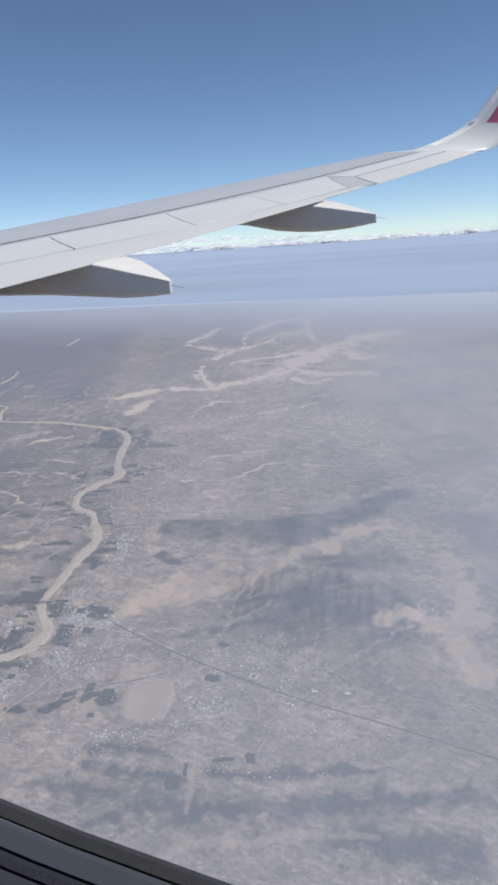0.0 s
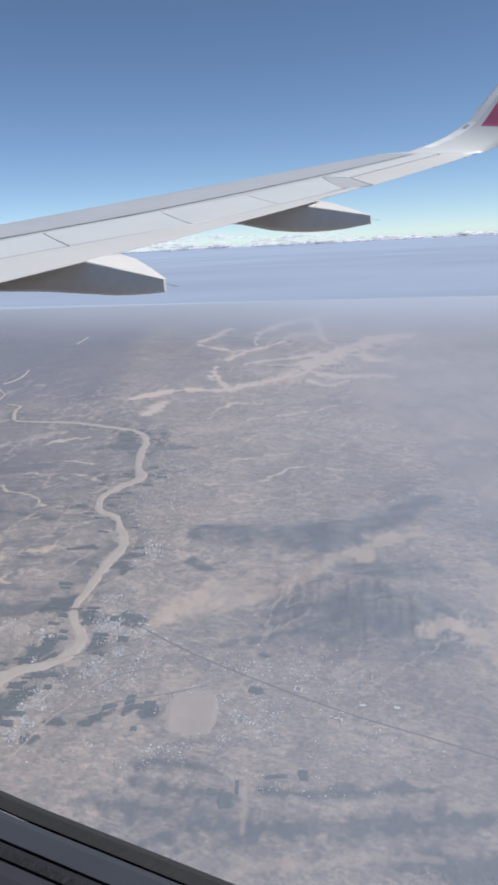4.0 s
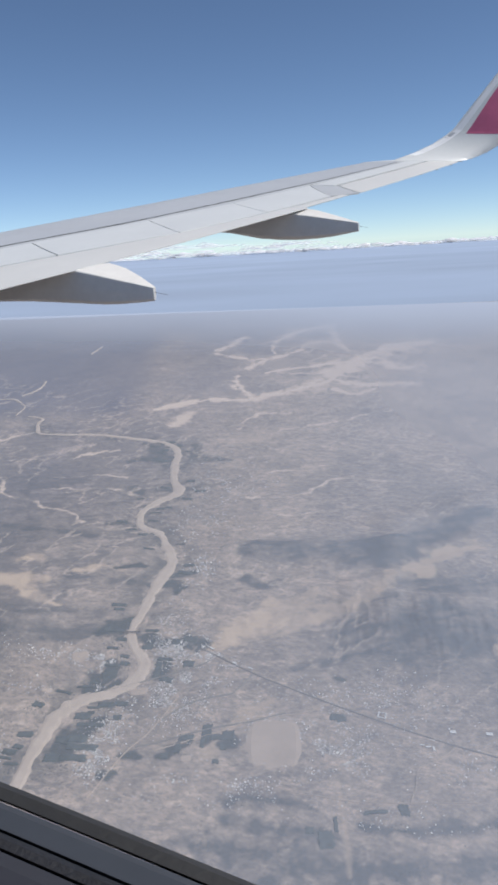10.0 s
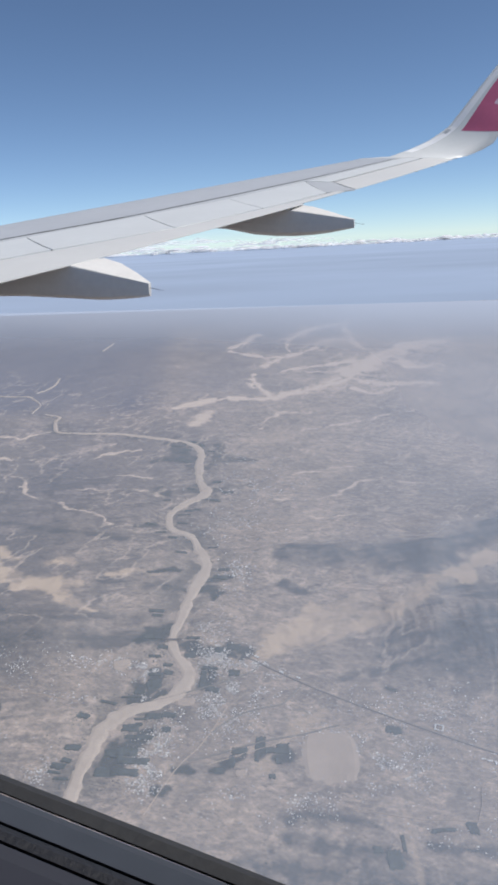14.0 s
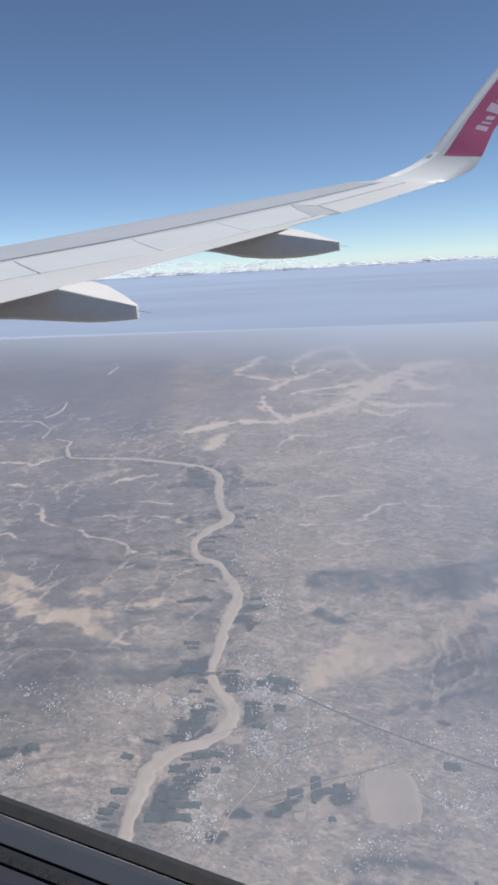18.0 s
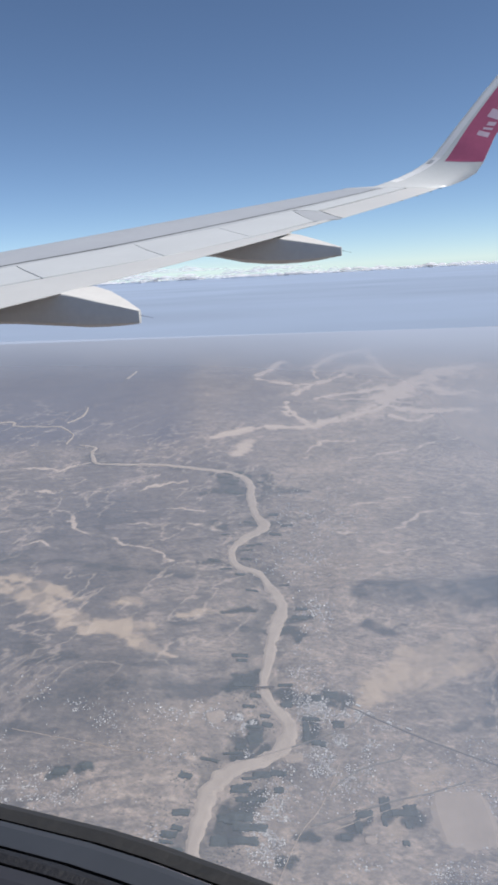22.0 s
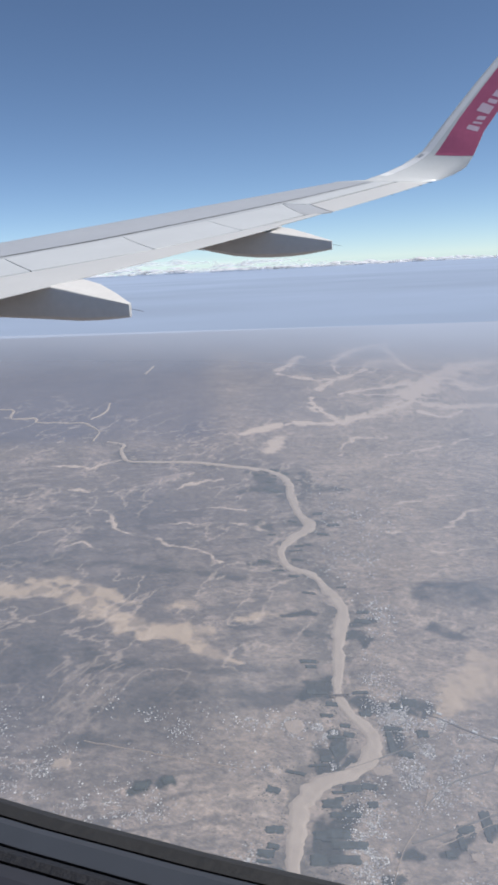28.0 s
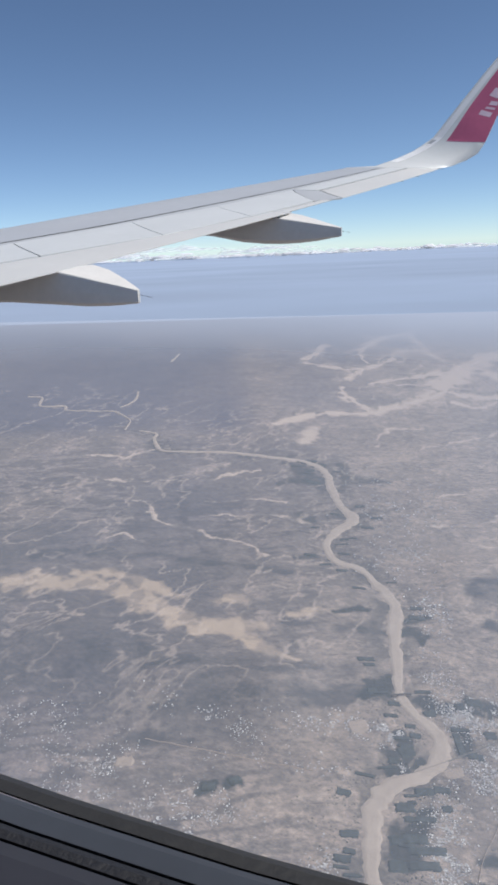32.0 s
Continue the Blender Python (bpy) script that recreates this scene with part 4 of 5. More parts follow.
RIVER_BED = smooth_line(RIVER, 3)
TOWNS = [  # x, y, spread, depth, turn, houses
    (-0.155, 0.465, 0.035, 0.022, 20, 420), (-0.115, 0.462, 0.02, 0.008, -15, 90), (-0.135, 0.405, 0.03, 0.03, 25, 330), (-0.165, 0.345, 0.014, 0.035, 8, 330),
    (-0.02, 0.41, 0.06, 0.035, 10, 260), (0.03, 0.45, 0.07, 0.03, 5, 230), (0.0, 0.385, 0.03, 0.02, 10, 150), (-0.07, 0.338, 0.05, 0.02, 15, 110),
    (0.09, 0.40, 0.06, 0.03, 5, 90), (0.2, 0.29, 0.05, 0.012, 10, 60), (-0.21, 0.43, 0.015, 0.01, 40, 120), (-0.26, 0.428, 0.05, 0.012, 15, 170),
    (-0.33, 0.405, 0.07, 0.012, -10, 150), (-0.38, 0.34, 0.05, 0.03, 15, 420), (-0.32, 0.325, 0.04, 0.02, 15, 240), (-0.46, 0.37, 0.06, 0.03, 0, 220),
    (-0.27, 0.382, 0.06, 0.006, 3, 60), (-0.235, 0.312, 0.014, 0.014, 20, 50), (-0.18, 0.505, 0.02, 0.03, 10, 170), (-0.185, 0.59, 0.02, 0.035, 10, 130),
    (-0.225, 0.69, 0.05, 0.05, 10, 160), (-0.235, 0.79, 0.06, 0.05, 10, 190), (-0.25, 0.88, 0.06, 0.06, 10, 150), (-0.235, 0.43, 0.012, 0.012, 20, 60),
    (-0.2, 0.398, 0.006, 0.006, 30, 25), (0.045, 0.345, 0.05, 0.012, 10, 40), (-0.13, 0.43, 0.03, 0.01, 15, 110),
]
rnd = random.Random(4)
for x, y, rx, ry, turn, count in TOWNS:
    grow = 1.0 if y < 0.55 else 1.6
    boxes("town_houses", [(a, b, k * grow) for a, b, k in scatter(rnd, x, y, rx, ry, turn, int((3.2 if x > -0.25 else 1.4) * (1.0 if y < 0.48 else 0.5) * count))], HOUSES, 0.0004, 0.0011,
          "cluster of small whitewashed flat-roofed houses on the plain, dark blocks for shade and trees", "houses")


def ground_frame(x, y, turn):
    """A pose that stands on the land, turned about its upright."""
    at = land(x, y)[0]
    return Matrix.Translation(Vector(at)) @ SHELF.to_4x4() @ Matrix.Rotation(radians(turn), 4, "Z") @ Matrix.Scale(LAND, 4)


def shed(x, y, w, d, h, turn, label):
    """A long hall: walls and a low gabled roof."""
    ob = thing("warehouse", label, "building", "large halls of the town")
    m = ground_frame(x, y, turn)
    a, b = w / 2, d / 2
    lo = [(-a, -b, -0.001), (a, -b, -0.001), (a, b, -0.001), (-a, b, -0.001)]
    hi = [(p[0], p[1], h) for p in lo]
    walls = mesh_from("wall", [m @ Vector(p) for p in lo + hi], [(i, (i + 1) % 4, 4 + (i + 1) % 4, 4 + i) for i in range(4)], FALLOW)
    e = 1.06
    eaves = [(p[0] * e, p[1] * e, h) for p in hi] + [(-a * e, 0, h * 1.5), (a * e, 0, h * 1.5)]
    roof = mesh_from("roof", [m @ Vector(p) for p in eaves], [(0, 1, 5, 4), (2, 3, 4, 5), (0, 4, 3), (1, 2, 5), (3, 2, 1, 0)], METAL_ROOF)
    part("wall", walls, ob)
    part("roof", roof, ob, "white sheet-metal roof")
    return ob


METAL_ROOF = plain("sheet_metal_roof", (0.62, 0.63, 0.64), 0.5, 0, 0.08, 200, unit=LAND)
for x, y, w, d, turn in ((0.0811, 0.4324, 0.0042, 0.0026, 15), (0.1069, 0.4376, 0.0044, 0.0028, 8), (0.0650, 0.4127, 0.0034, 0.0014, 15), (0.0690, 0.4120, 0.0014, 0.0034, 15),
                         (0.0605, 0.4130, 0.0030, 0.0012, 15), (-0.126, 0.474, 0.0040, 0.0018, -20), (-0.10, 0.4600, 0.0036, 0.0016, -15), (-0.085, 0.4575, 0.0040, 0.0014, -15)):
    shed(x, y, w, d, 0.0008, turn, "long low hall with a bright metal roof beside the road")
for dx, dy, w, d in ((0, 0.0028, 0.0062, 0.0009), (0, -0.0028, 0.0062, 0.0009), (0.0028, 0, 0.0009, 0.0046), (-0.0028, 0, 0.0009, 0.0046)):
    shed(0.0286 + dx, 0.4347 + dy, w, d, 0.0007, 0, "pale wing of a square walled compound")


def bridge(x, y, w, turn):
    ob = thing("bridge", "low dark road bridge across the sandy river bed", "bridge")
    m = ground_frame(x, y, turn)

    def block(name, lo, hi, mat):
        v = [(lo[0], lo[1], lo[2]), (hi[0], lo[1], lo[2]), (hi[0], hi[1], lo[2]), (lo[0], hi[1], lo[2])]
        v += [(p[0], p[1], hi[2]) for p in v]
        f = [(3, 2, 1, 0), (4, 5, 6, 7)] + [(i, (i + 1) % 4, 4 + (i + 1) % 4, 4 + i) for i in range(4)]
        part(name, mesh_from(name, [m @ Vector(p) for p in v], f, mat), ob)

    block("deck", (-w / 2, -0.0004, 0.0022), (w / 2, 0.0004, 0.0027), ASPHALT)
    for s in (-1, 1):
        block("parapet", (-w / 2, s * 0.0004 - 0.0001, 0.0027), (w / 2, s * 0.0004 + 0.0001, 0.0030), ASPHALT)
    for k in range(5):
        c = (k - 2) * w / 5.2
        block("pier", (c - 0.0003, -0.0003, -0.001), (c + 0.0003, 0.0003, 0.0022), FALLOW)


bridge(-0.2035, 0.4725, 0.016, 20)


def clumps(name, places, mat, size, label):
    """Dark bushes: squat uneven knobs."""
    rnd = random.Random(7)
    xs = [p[0] for p in places]
    ys = [p[1] for p in places]
    base = land(xs, ys)
    up = np.array(SHELF.col[2])
    ax, ay = np.array(SHELF.col[0]), np.array(SHELF.col[1])
    verts, faces = [], []
    for b in base:
        r = LAND * size * rnd.uniform(0.5, 1.5)
        o = len(verts)
        for i in range(5):
            a = i * 1.2566 + rnd.uniform(-0.3, 0.3)
            q = r * rnd.uniform(0.7, 1.3)
            verts.append(b + ax * (q * math.cos(a)) + ay * (q * math.sin(a)) - up * 0.0005 * LAND)
        verts.append(b + up * r * rnd.uniform(0.2, 0.5))
        faces += [(o + i, o + (i + 1) % 5, o + 5) for i in range(5)]
    return tagged(new(name, mesh_from(name, verts, faces, mat)), label, "scrub", kind="stuff")


rs = np.random.RandomState(8)
pick = RIVER_BED[rs.randint(0, len(RIVER_BED), 9000)]
px = pick[:, 0] + rs.choice((-1, 1), 9000) * (0.55 * pick[:, 2] + np.abs(rs.normal(0, 0.016, 9000)))
py = pick[:, 1] + rs.normal(0, 0.01, 9000)
keep = (fbm(px * 60, py * 60, 3, 3) > 0.5) & off_river(px, py, 0.62)
bushes = list(zip(px[keep], py[keep]))
clumps("river_bushes", bushes, ORCHARD, 0.0009, "dark scattered bushes along the banks of the river")
for group, label, loose in ((LOW_BELTS, "belt of dark trees and bushes across the fields", 0.30), (GROVES + TOWN_GROVES, "dark grove of trees beside the town", 0.26)):
    for line in group:
        path = smooth_line(line, 30)
        count = int(np.clip(9e6 * (path[:, 2].mean() * np.hypot(*(path[-1, :2] - path[0, :2]))) * 0.12, 60, 900))
        pick = path[rs.randint(0, len(path), count)]
        px, py = pick[:, 0] + rs.normal(0, loose, count) * pick[:, 2], pick[:, 1] + rs.normal(0, loose, count) * pick[:, 2]
        keep = (fbm(px * 70, py * 70, 3, 1) > 0.47) & off_river(px, py, 0.62)
        clumps("tree_belt", list(zip(px[keep], py[keep])), ORCHARD, 0.0008, label)


# ---- clouds on the horizon ----
def puffs(bm, x, y, z, w, h, seed):
    """One low cloud: a row of uneven puffs, deeper than they are high."""
    r = random.Random(seed)
    for _ in range(max(6, int(w / h * 1.4))):
        a = r.uniform(-0.5, 0.5)
        k = h * r.uniform(0.28, 0.6) * (1.15 - abs(a))
        at = Vector((x + a * w, y + r.uniform(-2, 2) * h, z + k * r.uniform(-0.1, 0.3)))
        m = Matrix.Translation(at) @ Matrix.Diagonal((k * r.uniform(1.2, 2.6), k * 3.0, k * r.uniform(0.45, 0.7), 1))
        for v in bmesh.ops.create_icosphere(bm, subdivisions=2, radius=1.0, matrix=m)["verts"]:
            v.co += Vector(noise.noise_vector(v.co * (1.6 / h))) * h * 0.14


def cloud_bank(name, mat, count, first, last, rise, wide, high, seed, label):
    r = random.Random(seed)
    bm = bmesh.new()
    for k in range(count):
        a = first + (last - first) * k / (count - 1) + r.uniform(-0.012, 0.012)
        puffs(bm, 3900 * a, 3900 + r.uniform(-250, 250), -38 + r.uniform(*rise), r.uniform(*wide), r.uniform(*high), seed * 100 + k)
    bm.normal_update()
    bmesh.ops.delete(bm, geom=[f for f in bm.faces if f.normal.z < 0.12], context="FACES")
    me = bpy.data.meshes.new(name)
    bm.to_mesh(me)
    bm.free()
    me.polygons.foreach_set("use_smooth", [True] * len(me.polygons))
    me.materials.append(mat)
    return tagged(new(name, me), label, "clouds", kind="stuff")


cloud_bank("cloud_bank", CLOUD, 56, -0.66, 0.10, (0, 10), (60, 220), (14, 34), 21, "bank of low white cumulus clouds along the far horizon")
cloud_bank("cumulus_row", CLOUD, 14, -0.66, -0.30, (8, 30), (50, 170), (18, 36), 5, "row of brighter white cumulus clouds over the far plain")
cloud_bank("cloud_veil", VEIL, 14, -0.70, -0.22, (0, 55), (260, 520), (50, 80), 9, "thin pale veil of cloud behind the wing")
cloud_bank("haze_bank", VEIL, 22, -0.26, 0.12, (-4, 4), (200, 420), (18, 28), 12, "thin pale bank of haze along the far horizon")


# ---- the wing ----
def te(s):
    return np.array([-5.186 + 0.3 * s, s, -0.783 + 0.1103 * s + 0.002 * s * s])


def le(s):
    return np.array([-10.149 + 0.51 * s, s, -0.88 + 0.1573 * s])


def on_wing(s, c, lift=0.0):
    """Upper surface: s metres out, c from the trailing edge (0) to the crest of the nose (1)."""
    a, b = te(s), le(s)
    p = a + c * (b - a)
    e = te(s + 0.1) - te(s - 0.1)
    n = np.cross(e, b - a)
    n /= np.linalg.norm(n)
    if n[2] < 0:
        n = -n
    return p + n * (lift + 0.012 * math.sin(math.pi * min(max(c, 0), 1)))


def between(table, s):
    return float(np.interp(s, [q[0] for q in table], [q[1] for q in table]))


SPAR = [(1.0, 0.74), (7.1, 0.607), (8.45, 0.545), (10.5, 0.539), (12.7, 0.545), (15.3, 0.60)]
wing = thing("aircraft_wing", "white and pale grey airliner wing with upturned tip", "wing")


def airfoil(lead, trail, up, thick):
    """A closed section from the trailing edge over the top, round the nose and back below."""
    lead, trail, up = np.array(lead), np.array(trail), np.array(up)
    out = []
    for c, t in ((0, 0.0), (0.25, 0.0), (0.5, 0.0), (0.75, 0.0), (0.92, 0.0), (1.0, -0.05), (1.04, -0.22), (1.05, -0.42), (1.02, -0.62),
                 (0.92, -0.84), (0.75, -1.0), (0.5, -0.9), (0.25, -0.5), (0.0, -0.06)):
        out.append(trail + (lead - trail) * c + up * thick * t)
    return out


def loft(sections, name, mat, smooth=True):
    n = len(sections[0])
    verts = [p for sec in sections for p in sec]
    faces = [(i * n + j, i * n + (j + 1) % n, (i + 1) * n + (j + 1) % n, (i + 1) * n + j) for i in range(len(sections) - 1) for j in range(n)]
    faces += [tuple(range(n)), tuple((len(sections) - 1) * n + j for j in reversed(range(n)))]
    me = mesh_from(name, verts, faces, mat, smooth)
    bm = bmesh.new()
    bm.from_mesh(me)
    bmesh.ops.recalc_face_normals(bm, faces=bm.faces)
    bm.to_mesh(me)
    bm.free()
    return me


sections = []
for s in np.linspace(1.6, 15.2, 18):
    a, b = te(s), le(s)
    up = np.cross(te(s + 0.1) - te(s - 0.1), b - a)
    up /= np.linalg.norm(up) * (1 if up[2] > 0 else -1)
    drop = up * 0.022
    sections.append(airfoil(b - drop, a + 0.05 * (b - a) - drop, up, 0.115 * np.linalg.norm(b - a)))
part("wing_box", loft(sections, "wing_box", GAP), wing, "dark gaps between the wing panels")


def panel(name, mat, corner, nc=6, ns=10, lift=0.0, thick=0.018, label="", inset=0.012):
    """A skin panel with rolled edges; corner(u, v) gives s and c."""
    top, faces = [], []
    for j in range(nc + 1):
        for i in range(ns + 1):
            s, c = corner(i / ns, j / nc)
            edge = 0.004 if i in (0, ns) or j in (0, nc) else 0.0
            top.append(on_wing(s, c, lift - edge))
    w = ns + 1
    for j in range(nc):
        for i in range(ns):
            faces.append((j * w + i, j * w + i + 1, (j + 1) * w + i + 1, (j + 1) * w + i))
    rim = [i for i in range(w)] + [j * w + ns for j in range(1, nc + 1)] + [nc * w + i for i in range(ns - 1, -1, -1)] + [j * w for j in range(nc - 1, 0, -1)]
    low = len(top)
    for k in rim:
        top.append(top[k] - np.array((0, 0, thick)))
    for k in range(len(rim)):
        k2 = (k + 1) % len(rim)
        faces.append((rim[k2], rim[k], low + k, low + k2))
    me = mesh_from(name, top, faces, mat, False)
    bm = bmesh.new()
    bm.from_mesh(me)
    bmesh.ops.recalc_face_normals(bm, faces=bm.faces)
    bm.to_mesh(me)
    bm.free()
    return part(name, me, wing, label)


def quad(a, b, c, d):
    """A panel between four corners (s, c): a to b along the rear, d to c along the front."""
    a, b, c, d = (np.array(q, float) for q in (a, b, c, d))
    return lambda u, v: tuple((1 - v) * ((1 - u) * a + u * b) + v * ((1 - u) * d + u * c))


# nose skin, ahead of the dark spar line, wraps round the nose
def nose_skin():
    sec = []
    for s in np.linspace(1.6, 15.2, 24):
        a, b = te(s), le(s)
        up = np.cross(te(s + 0.1) - te(s - 0.1), b - a)
        up /= np.linalg.norm(up) * (1 if up[2] > 0 else -1)
        c0 = between(SPAR, s)
        t = 0.115 * np.linalg.norm(b - a)
        row = [on_wing(s, c0 + (1 - c0) * k, 0.0) for k in (0.004, 0.2, 0.45, 0.7, 0.9)]
        row += [a + (b - a) * c + up * t * h for c, h in ((1.0, -0.04), (1.045, -0.2), (1.06, -0.42), (1.03, -0.64), (0.92, -0.88), (c0, -1.02))]
        sec.append(row)
    n = len(sec[0])
    faces = [(i * n + j, i * n + j + 1, (i + 1) * n + j + 1, (i + 1) * n + j) for i in range(len(sec) - 1) for j in range(n - 1)]
    part("nose_skin", mesh_from("nose_skin", [p for q in sec for p in q], faces, WING_GREY, True), wing, "pale grey painted wing skin")


nose_skin()
panel("rear_skin", PANEL_GREY, lambda u, v: ((lambda s: (s, (between(SPAR, s) - 0.007) * v + (1 - v) * between([(1.6, 0.6), (7.1, 0.55), (8.64, 0.498), (10.05, 0.46), (12.1, 0.495), (15.2, 0.545)], s)))(1.6 + 13.55 * u)),
      2, 24, 0.0, label="grey strip of wing skin behind the spar")
SPOILERS = [((3.6, 0.38), (6.383, 0.232), (7.142, 0.54), (4.6, 0.60)), ((6.397, 0.230), (7.683, 0.130), (8.622, 0.488), (7.158, 0.54)),
            ((7.697, 0.129), (9.183, 0.095), (10.042, 0.453), (8.638, 0.489)), ((9.197, 0.094), (10.70, 0.080), (11.88, 0.470), (10.058, 0.455)),
            ((1.7, 0.45), (3.56, 0.384), (4.56, 0.60), (2.4, 0.64))]
for q in SPOILERS:
    panel("spoiler", WING_WHITE, quad(*q), 6, 8, 0.006)
FLAP_FRONT = [(1.6, 0.43), (6.0, 0.237), (7.7, 0.125), (9.28, 0.082), (10.73, 0.066), (11.2, 0.05)]
panel("flap", WING_WARM, lambda u, v: ((lambda s: (s, -0.012 + v * (between(FLAP_FRONT, s) + 0.0165)))(1.7 + 7.9 * u)), 4, 22, 0.002, 0.008, "white trailing flap")
panel("outer_flap", WING_WARM, lambda u, v: ((lambda s: (s, 0.012 + v * (between(FLAP_FRONT, s) - 0.018)))(9.62 + 1.25 * u)), 3, 6, 0.0, 0.008, "white outer end of the flap")
panel("fixed_panel", PANEL_GREY, quad((10.72, 0.080), (11.07, -0.01), (11.84, 0.276), (11.92, 0.474)), 6, 5, 0.002, label="grey fixed panel beside the aileron")
panel("aileron", WING_WARM, quad((11.09, -0.014), (15.18, -0.02), (15.18, 0.300), (11.86, 0.272)), 6, 14, 0.003, 0.008, "white aileron")
panel("tip_skin", WING_WHITE, quad((11.90, 0.312), (15.18, 0.345), (15.18, 0.54), (11.96, 0.476)), 3, 10, 0.001, label="white skin panel ahead of the aileron")


# ---- upturned tip ----
def ray_scale(p, y):
    return np.array(p) * (y / 15.6)


TIP = [  # leading and trailing edge of each station, and which way its visible face looks
    (le(15.2), te(15.2), (0, -0.1, 1)),
    ((-1.86, 15.7, 1.43), (-0.56, 15.5, 1.275), (0, -0.16, 1)),
    (ray_scale((-1.421, 15.6, 1.545), 15.95), (-0.40, 15.62, 1.322), (0, -0.3, 1)),
    (ray_scale((-1.083, 15.6, 1.682), 16.05), (-0.118, 15.7, 1.437), (0, -0.6, 0.8)),
    (ray_scale((-0.86, 15.6, 1.81), 16.1), (0.095, 15.78, 1.566), (0, -0.8, 0.55)),
    (ray_scale((-0.675, 15.6, 1.927), 16.12), (0.23, 15.85, 1.766), (0, -0.93, 0.35)),
    (ray_scale((-0.40, 15.6, 2.25), 16.15), (0.335, 15.92, 2.0), (0, -0.97, 0.2)),
    (ray_scale((-0.146, 15.6, 2.547), 16.2), (0.437, 16.0, 2.244), (0, -0.98, 0.15)),
    (ray_scale((0.262, 15.6, 3.012), 16.28), (0.73, 16.1, 2.65), (0, -0.98, 0.15)),
    (ray_scale((0.678, 15.6, 3.461), 16.36), (1.08, 16.2, 3.1), (0, -0.98, 0.15)),
    (ray_scale((1.05, 15.6, 3.87), 16.44), (1.40, 16.3, 3.55), (0, -0.98, 0.15)),
    (ray_scale((1.25, 15.6, 4.02), 16.5), (1.50, 16.35, 3.85), (0, -0.98, 0.15)),
]
# the stations stand on the raised end of the wing
RAISE = (0.0083, 0.0072, 0.0060, 0.0048) + (0.0040,) * 8
TIP = [TIP[0]] + [(np.array(a) + (0, 0, r * a[1]), np.array(b) + (0.03, 0, r * b[1]), n) for (a, b, n), r in zip(TIP[1:], RAISE[1:])]


def tip_sections(lift=0.0):
    out = []
    for a, b, n in TIP:
        n = np.array(n, float) / np.linalg.norm(n)
        out.append(airfoil(np.array(a) + n * lift, np.array(b) + n * lift, n, 0.05 * np.linalg.norm(np.array(a) - np.array(b))))
    return out


winglet = part("winglet", loft(tip_sections(0.004), "winglet", WING_WHITE), wing, "white upturned winglet")


def tip_point(k, c, lift):
    """On the inner face of the winglet: k stations up, c from the trailing edge forward."""
    i = min(int(k), len(TIP) - 2)
    f = k - i
    a = np.array(TIP[i][0]) * (1 - f) + np.array(TIP[i + 1][0]) * f
    b = np.array(TIP[i][1]) * (1 - f) + np.array(TIP[i + 1][1]) * f
    n = np.array(TIP[i][2], float) * (1 - f) + np.array(TIP[i + 1][2], float) * f
    return b + (a - b) * c + n / np.linalg.norm(n) * lift


def tip_patch(name, mat, corner, nu, nv, lift, parent, label=""):
    verts = [tip_point(*corner(i / nu, j / nv), lift) for j in range(nv + 1) for i in range(nu + 1)]
    back = [tip_point(*corner(i / nu, j / nv), lift - 0.004) for j in range(nv + 1) for i in range(nu + 1)]
    w, n = nu + 1, len(verts)
    faces = [(j * w + i, j * w + i + 1, (j + 1) * w + i + 1, (j + 1) * w + i) for j in range(nv) for i in range(nu)]
    faces += [tuple(n + k for k in reversed(f)) for f in faces]
    rim = [i for i in range(w)] + [j * w + nu for j in range(1, nv + 1)] + [nv * w + i for i in range(nu - 1, -1, -1)] + [j * w for j in range(nv - 1, 0, -1)]
    faces += [(rim[k], rim[k - 1], n + rim[k - 1], n + rim[k]) for k in range(len(rim))]
    return part(name, mesh_from(name, verts + back, faces, mat), parent, label)


red = tip_patch("livery_panel", RED, lambda u, v: ((5.05 - 0.4 * u) * (1 - v) + 10.8 * v, 0.006 + u * (0.72 + 0.14 * v)), 10, 24, 0.0075, winglet, "deep red livery paint")
# plain bars in place of the lettering
for k, (lo, hi, c0, c1) in enumerate(((6.75, 7.05, 0.16, 0.46), (7.16, 7.24, 0.17, 0.40), (7.33, 7.48, 0.18, 0.38), (7.58, 7.90, 0.17, 0.52), (8.0, 8.14, 0.18, 0.42),
                                      (8.24, 8.46, 0.18, 0.42), (8.56, 8.64, 0.18, 0.42), (8.74, 9.0, 0.17, 0.5))):
    tip_patch("letter_bar", LETTER, lambda u, v, lo=lo, hi=hi, c0=c0, c1=c1: (lo + (hi - lo) * v - 0.12 * u, c0 + (c1 - c0) * u), 3, 3, 0.0095, winglet)
# whiter strip that puts sunlight on the leading edge into its colour
tip_patch("sunlit_edge_strip", SUNLIT_EDGE, lambda u, v: (1.6 + 9.2 * v, 0.86 + 0.135 * u), 4, 22, 0.0062, winglet, "white leading edge, brightened as if sunlit")
tip_patch("tip_lamp", LENS, lambda u, v: (4.1 + 0.28 * v, 0.952 + 0.016 * u * (1 - 0.3 * v)), 4, 5, 0.010, winglet, "small clear tip lamp")
tip_patch("lamp_surround", WING_GREY, lambda u, v: (3.85 + 0.75 * v, 0.915 + 0.075 * u), 4, 5, 0.0078, winglet, "white lamp surround")


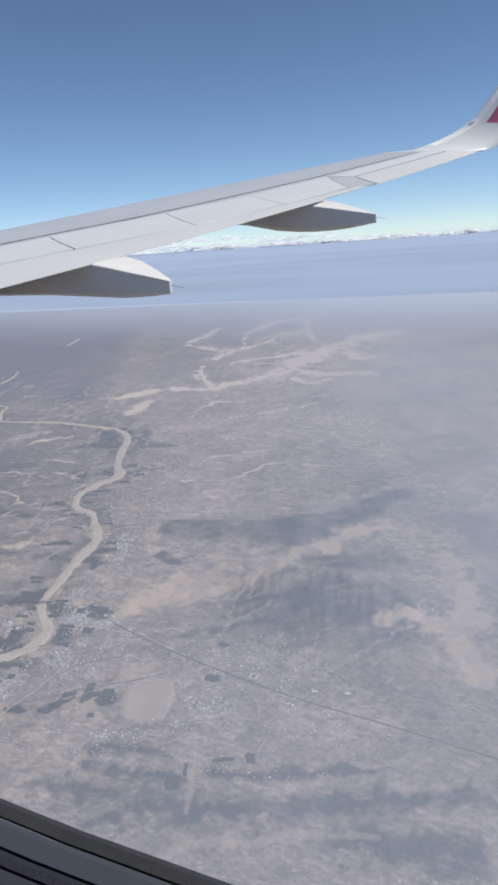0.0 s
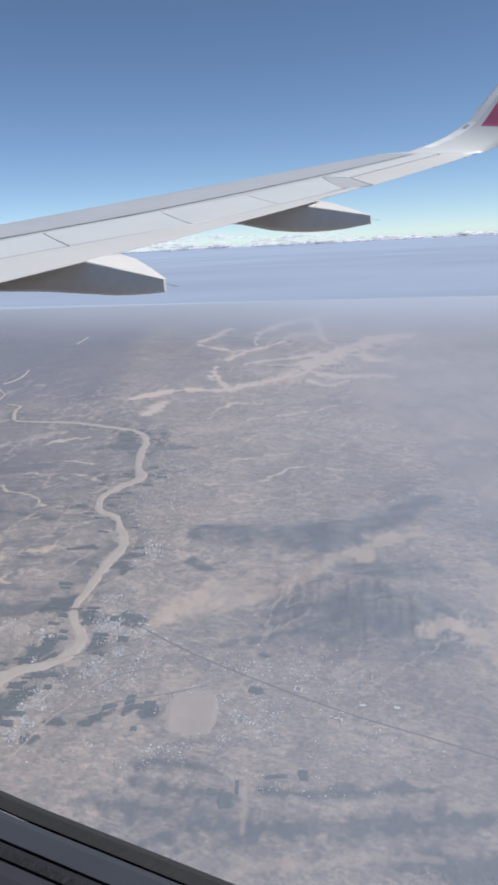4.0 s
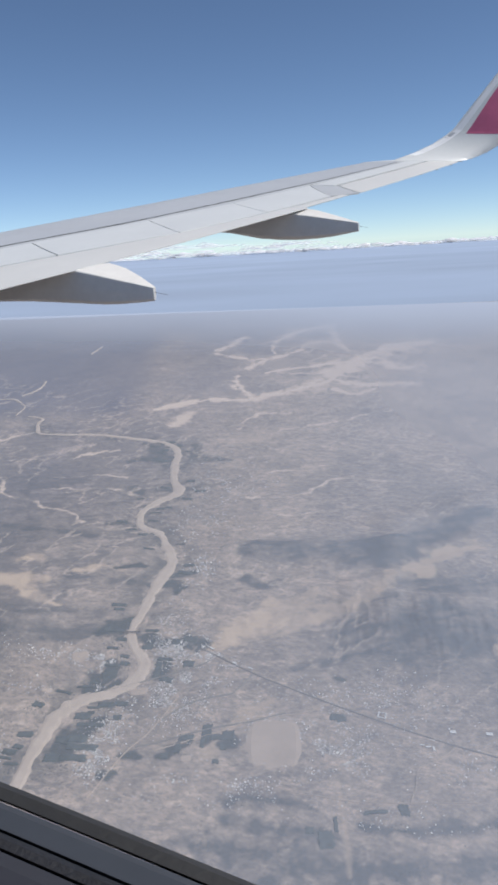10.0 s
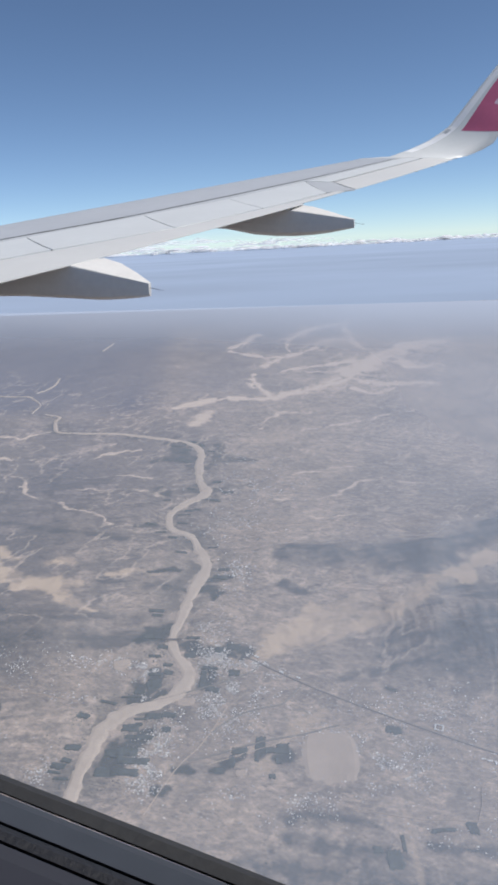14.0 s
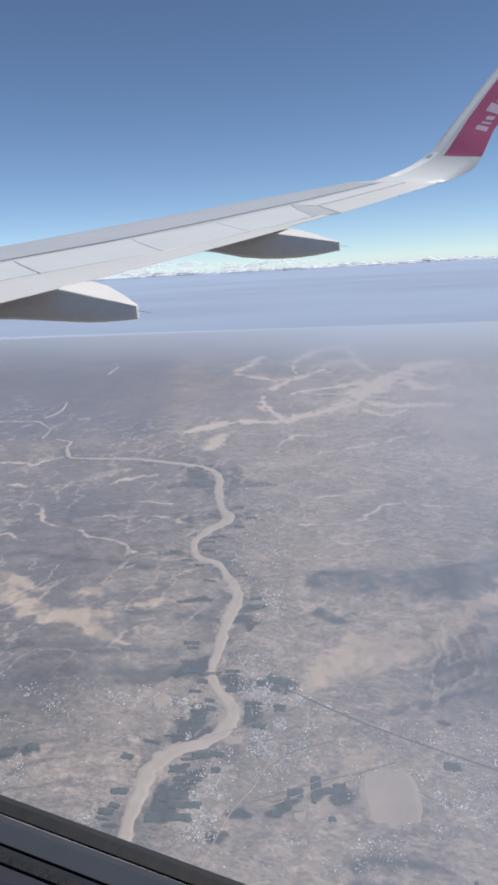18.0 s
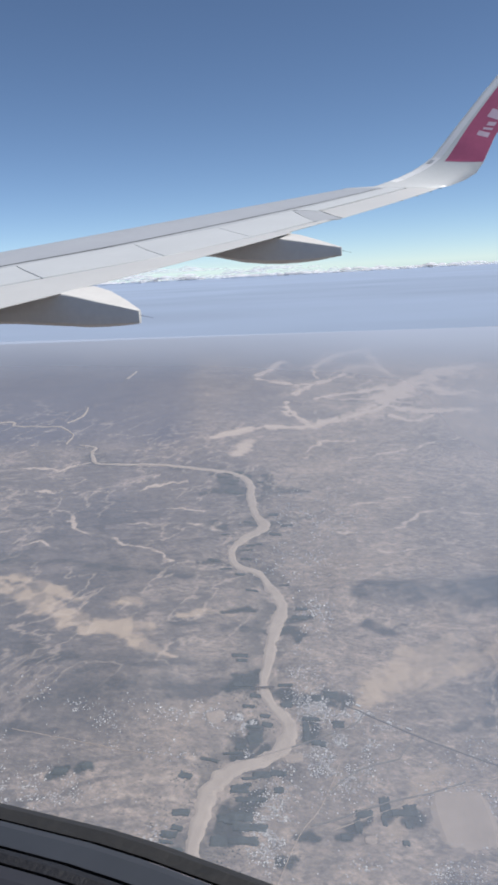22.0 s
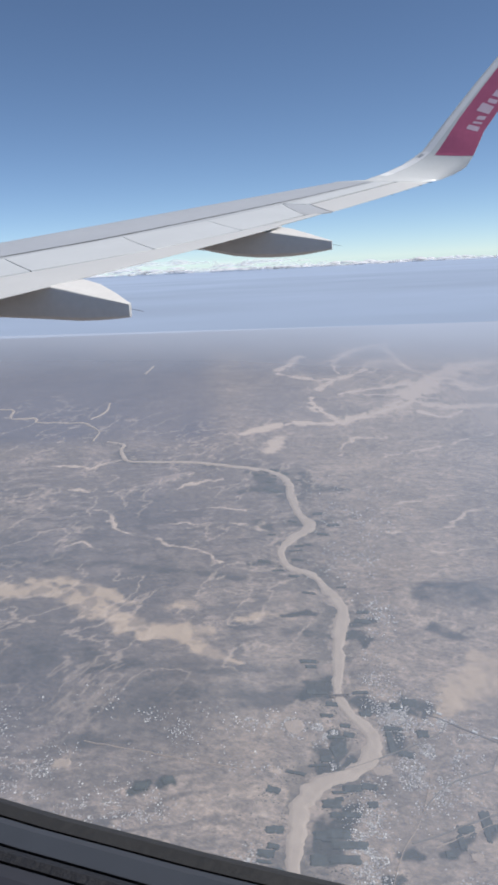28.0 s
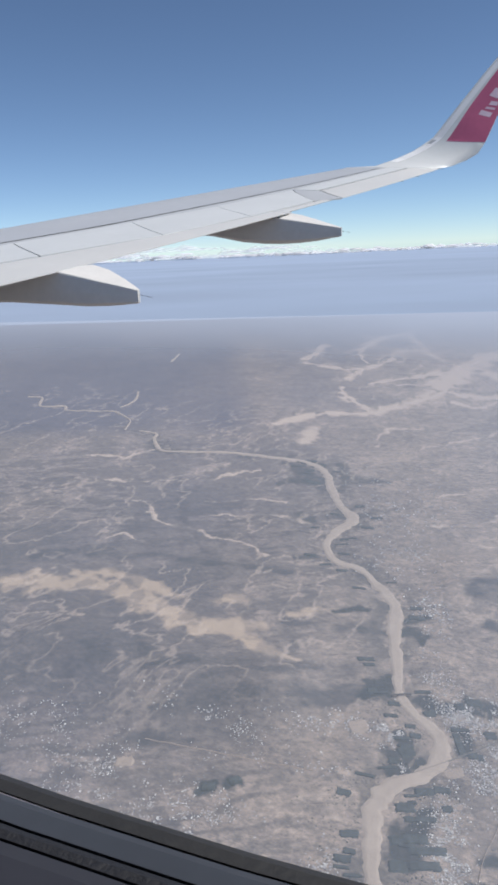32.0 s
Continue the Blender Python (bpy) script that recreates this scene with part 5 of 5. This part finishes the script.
def rod(name, a, b, r0, r1, mat, parent, sides=6):
    a, b = Vector(a), Vector(b)
    q = (b - a).to_track_quat("Z", "Y").to_matrix()
    verts, faces = [], []
    for p, rad in ((a, r0), (b, r1)):
        for i in range(sides):
            t = 2 * math.pi * i / sides
            verts.append(p + q @ Vector((rad * math.cos(t), rad * math.sin(t), 0)))
    faces = [(i, (i + 1) % sides, sides + (i + 1) % sides, sides + i) for i in range(sides)] + [tuple(reversed(range(sides))), tuple(range(sides, 2 * sides))]
    return part(name, mesh_from(name, verts, faces, mat), parent)


for s in (13.30, 14.02, 14.72, 15.40):
    p = on_wing(s, 0.01, 0.0) if s < 15.3 else np.array((-0.62, 15.4, 1.378))
    rod("static_wick", p + np.array((-0.10, 0, 0.0)), p + np.array((0.10, 0.01, -0.015)), 0.006, 0.003, WICK, wing)


# ---- flap track fairings ----
def fairing(y, stations, shrink, label):
    """A long canoe under the wing; stations of x, top, bottom, half width and how much the far shoulder stands higher."""
    rings = []
    near = y - 0.17
    for x, top, low, half, rise in stations:
        ring = []
        for k, m in ((-1.0, 0.93), (-0.985, 1.0), (0.97, 1.0), (1.0, 0.9), (0.95, 0.0), (0.8, -0.6), (0.5, -0.9), (0.0, -1.0), (-0.5, -0.93), (-0.88, -0.72), (-0.97, 0.0)):
            ring.append((x, near + half * (k + 1), 0.0056 * y + (top + low) / 2 + (top - low) / 2 * m + (rise if k > 0.9 and m > 0.5 else 0)))
        rings.append([tuple(shrink * q for q in p) for p in ring])
    ob = part("flap_fairing", loft(rings, "flap_fairing", FAIRING, False), wing, label)
    x, top, low, half, rise = stations[-1]
    rod("drain_pipe", Vector((x - 0.05, near + half, top - 0.03 + 0.0056 * y)) * shrink, Vector((x + 0.13, near + half, top - 0.07 + 0.0056 * y)) * shrink, 0.0025, 0.0015, WICK, ob)
    return ob


fairing(6.16, [(-6.6, -0.30, -0.34, 0.02, 0), (-6.0, -0.26, -0.38, 0.13, 0), (-5.2, -0.22, -0.40, 0.17, 0), (-4.29, -0.185, -0.428, 0.175, 0), (-3.70, -0.145, -0.470, 0.175, 0.03), (-3.5, -0.190, -0.486, 0.175, 0.09),
               (-3.3, -0.240, -0.485, 0.15, 0.085), (-3.085, -0.290, -0.474, 0.085, 0.05), (-2.885, -0.340, -0.458, 0.025, 0.004)], 0.94, "pale grey canoe-shaped flap fairing under the wing")
fairing(9.77, [(-4.3, 0.28, 0.25, 0.02, 0), (-3.9, 0.31, 0.205, 0.10, 0), (-3.43, 0.34, 0.150, 0.15, 0), (-3.012, 0.345, 0.052, 0.17, 0), (-2.7, 0.34, 0.014, 0.17, 0.02), (-2.464, 0.335, 0.001, 0.17, 0.09),
               (-2.2, 0.285, 0.002, 0.14, 0.085), (-1.953, 0.235, 0.017, 0.10, 0.055), (-1.68, 0.180, 0.052, 0.045, 0.015), (-1.61, 0.166, 0.060, 0.03, 0.006)], 0.972, "pale grey canoe-shaped flap fairing near the aileron")


# ---- cabin window edge beside the camera ----
window = tagged(new("window_frame"), "dark grey rubber and plastic lower edge of an aircraft cabin window", "window frame", kind="structure")


def eye_line(x):
    """Where the seat's line of sight runs along the cabin, a little bowed."""
    return Vector((x, 0.00067 - 0.0516 * x + 0.0065 * x * x, -0.0010 - 0.0415 * x - 0.239 * x * x))


def edge_bar(name, profile, mat, label):
    """A bar along the cabin; profile of (degrees below level, metres from the line of sight, both at the bar's middle)."""
    verts, faces = [], []
    n, count = len(profile), 64
    for i in range(count + 1):
        x = -0.09 + 0.15 * i / count
        lean = float(np.interp(x, (-0.064, -0.055, -0.046, -0.038, -0.028, -0.015, -0.004, 0.008, 0.020), (-2.8, -1.9, -1.4, -1.4, -1.8, -0.4, 0.7, 2.0, 2.6)))
        at = eye_line(x)
        verts += [at + LAND * Vector((0, rho * math.cos(radians(a + lean)), -rho * math.sin(radians(a + lean)))) for a, rho in profile]
    faces = [(i * n + j, i * n + (j + 1) % n, (i + 1) * n + (j + 1) % n, (i + 1) * n + j) for i in range(count) for j in range(n)]
    faces += [tuple(reversed(range(n))), tuple(count * n + j for j in range(n))]
    me = mesh_from(name, verts, faces, mat)
    bm = bmesh.new()
    bm.from_mesh(me)
    bmesh.ops.recalc_face_normals(bm, faces=bm.faces)
    bm.to_mesh(me)
    bm.free()
    part(name, me, window, label)


edge_bar("outer_rim", [(49.0, 0.170), (49.3, 0.166), (50.1, 0.164), (50.3, 0.170), (50.0, 0.182), (49.2, 0.180)], RIM, "dark rubber outer rim")
edge_bar("bezel", [(50.25, 0.160), (50.6, 0.157), (51.9, 0.153), (52.15, 0.156), (52.1, 0.172), (50.4, 0.174)], BEZEL, "blue-grey plastic bezel")
edge_bar("seal", [(52.1, 0.150), (52.4, 0.147), (53.0, 0.146), (53.3, 0.149), (53.2, 0.164), (52.2, 0.166)], SEAL, "black rubber seal")
edge_bar("inner_trim", [(53.2, 0.144), (54.0, 0.138), (58.0, 0.128), (62.0, 0.125), (62.0, 0.16), (53.4, 0.160)], TRIM, "dark grey cabin trim")
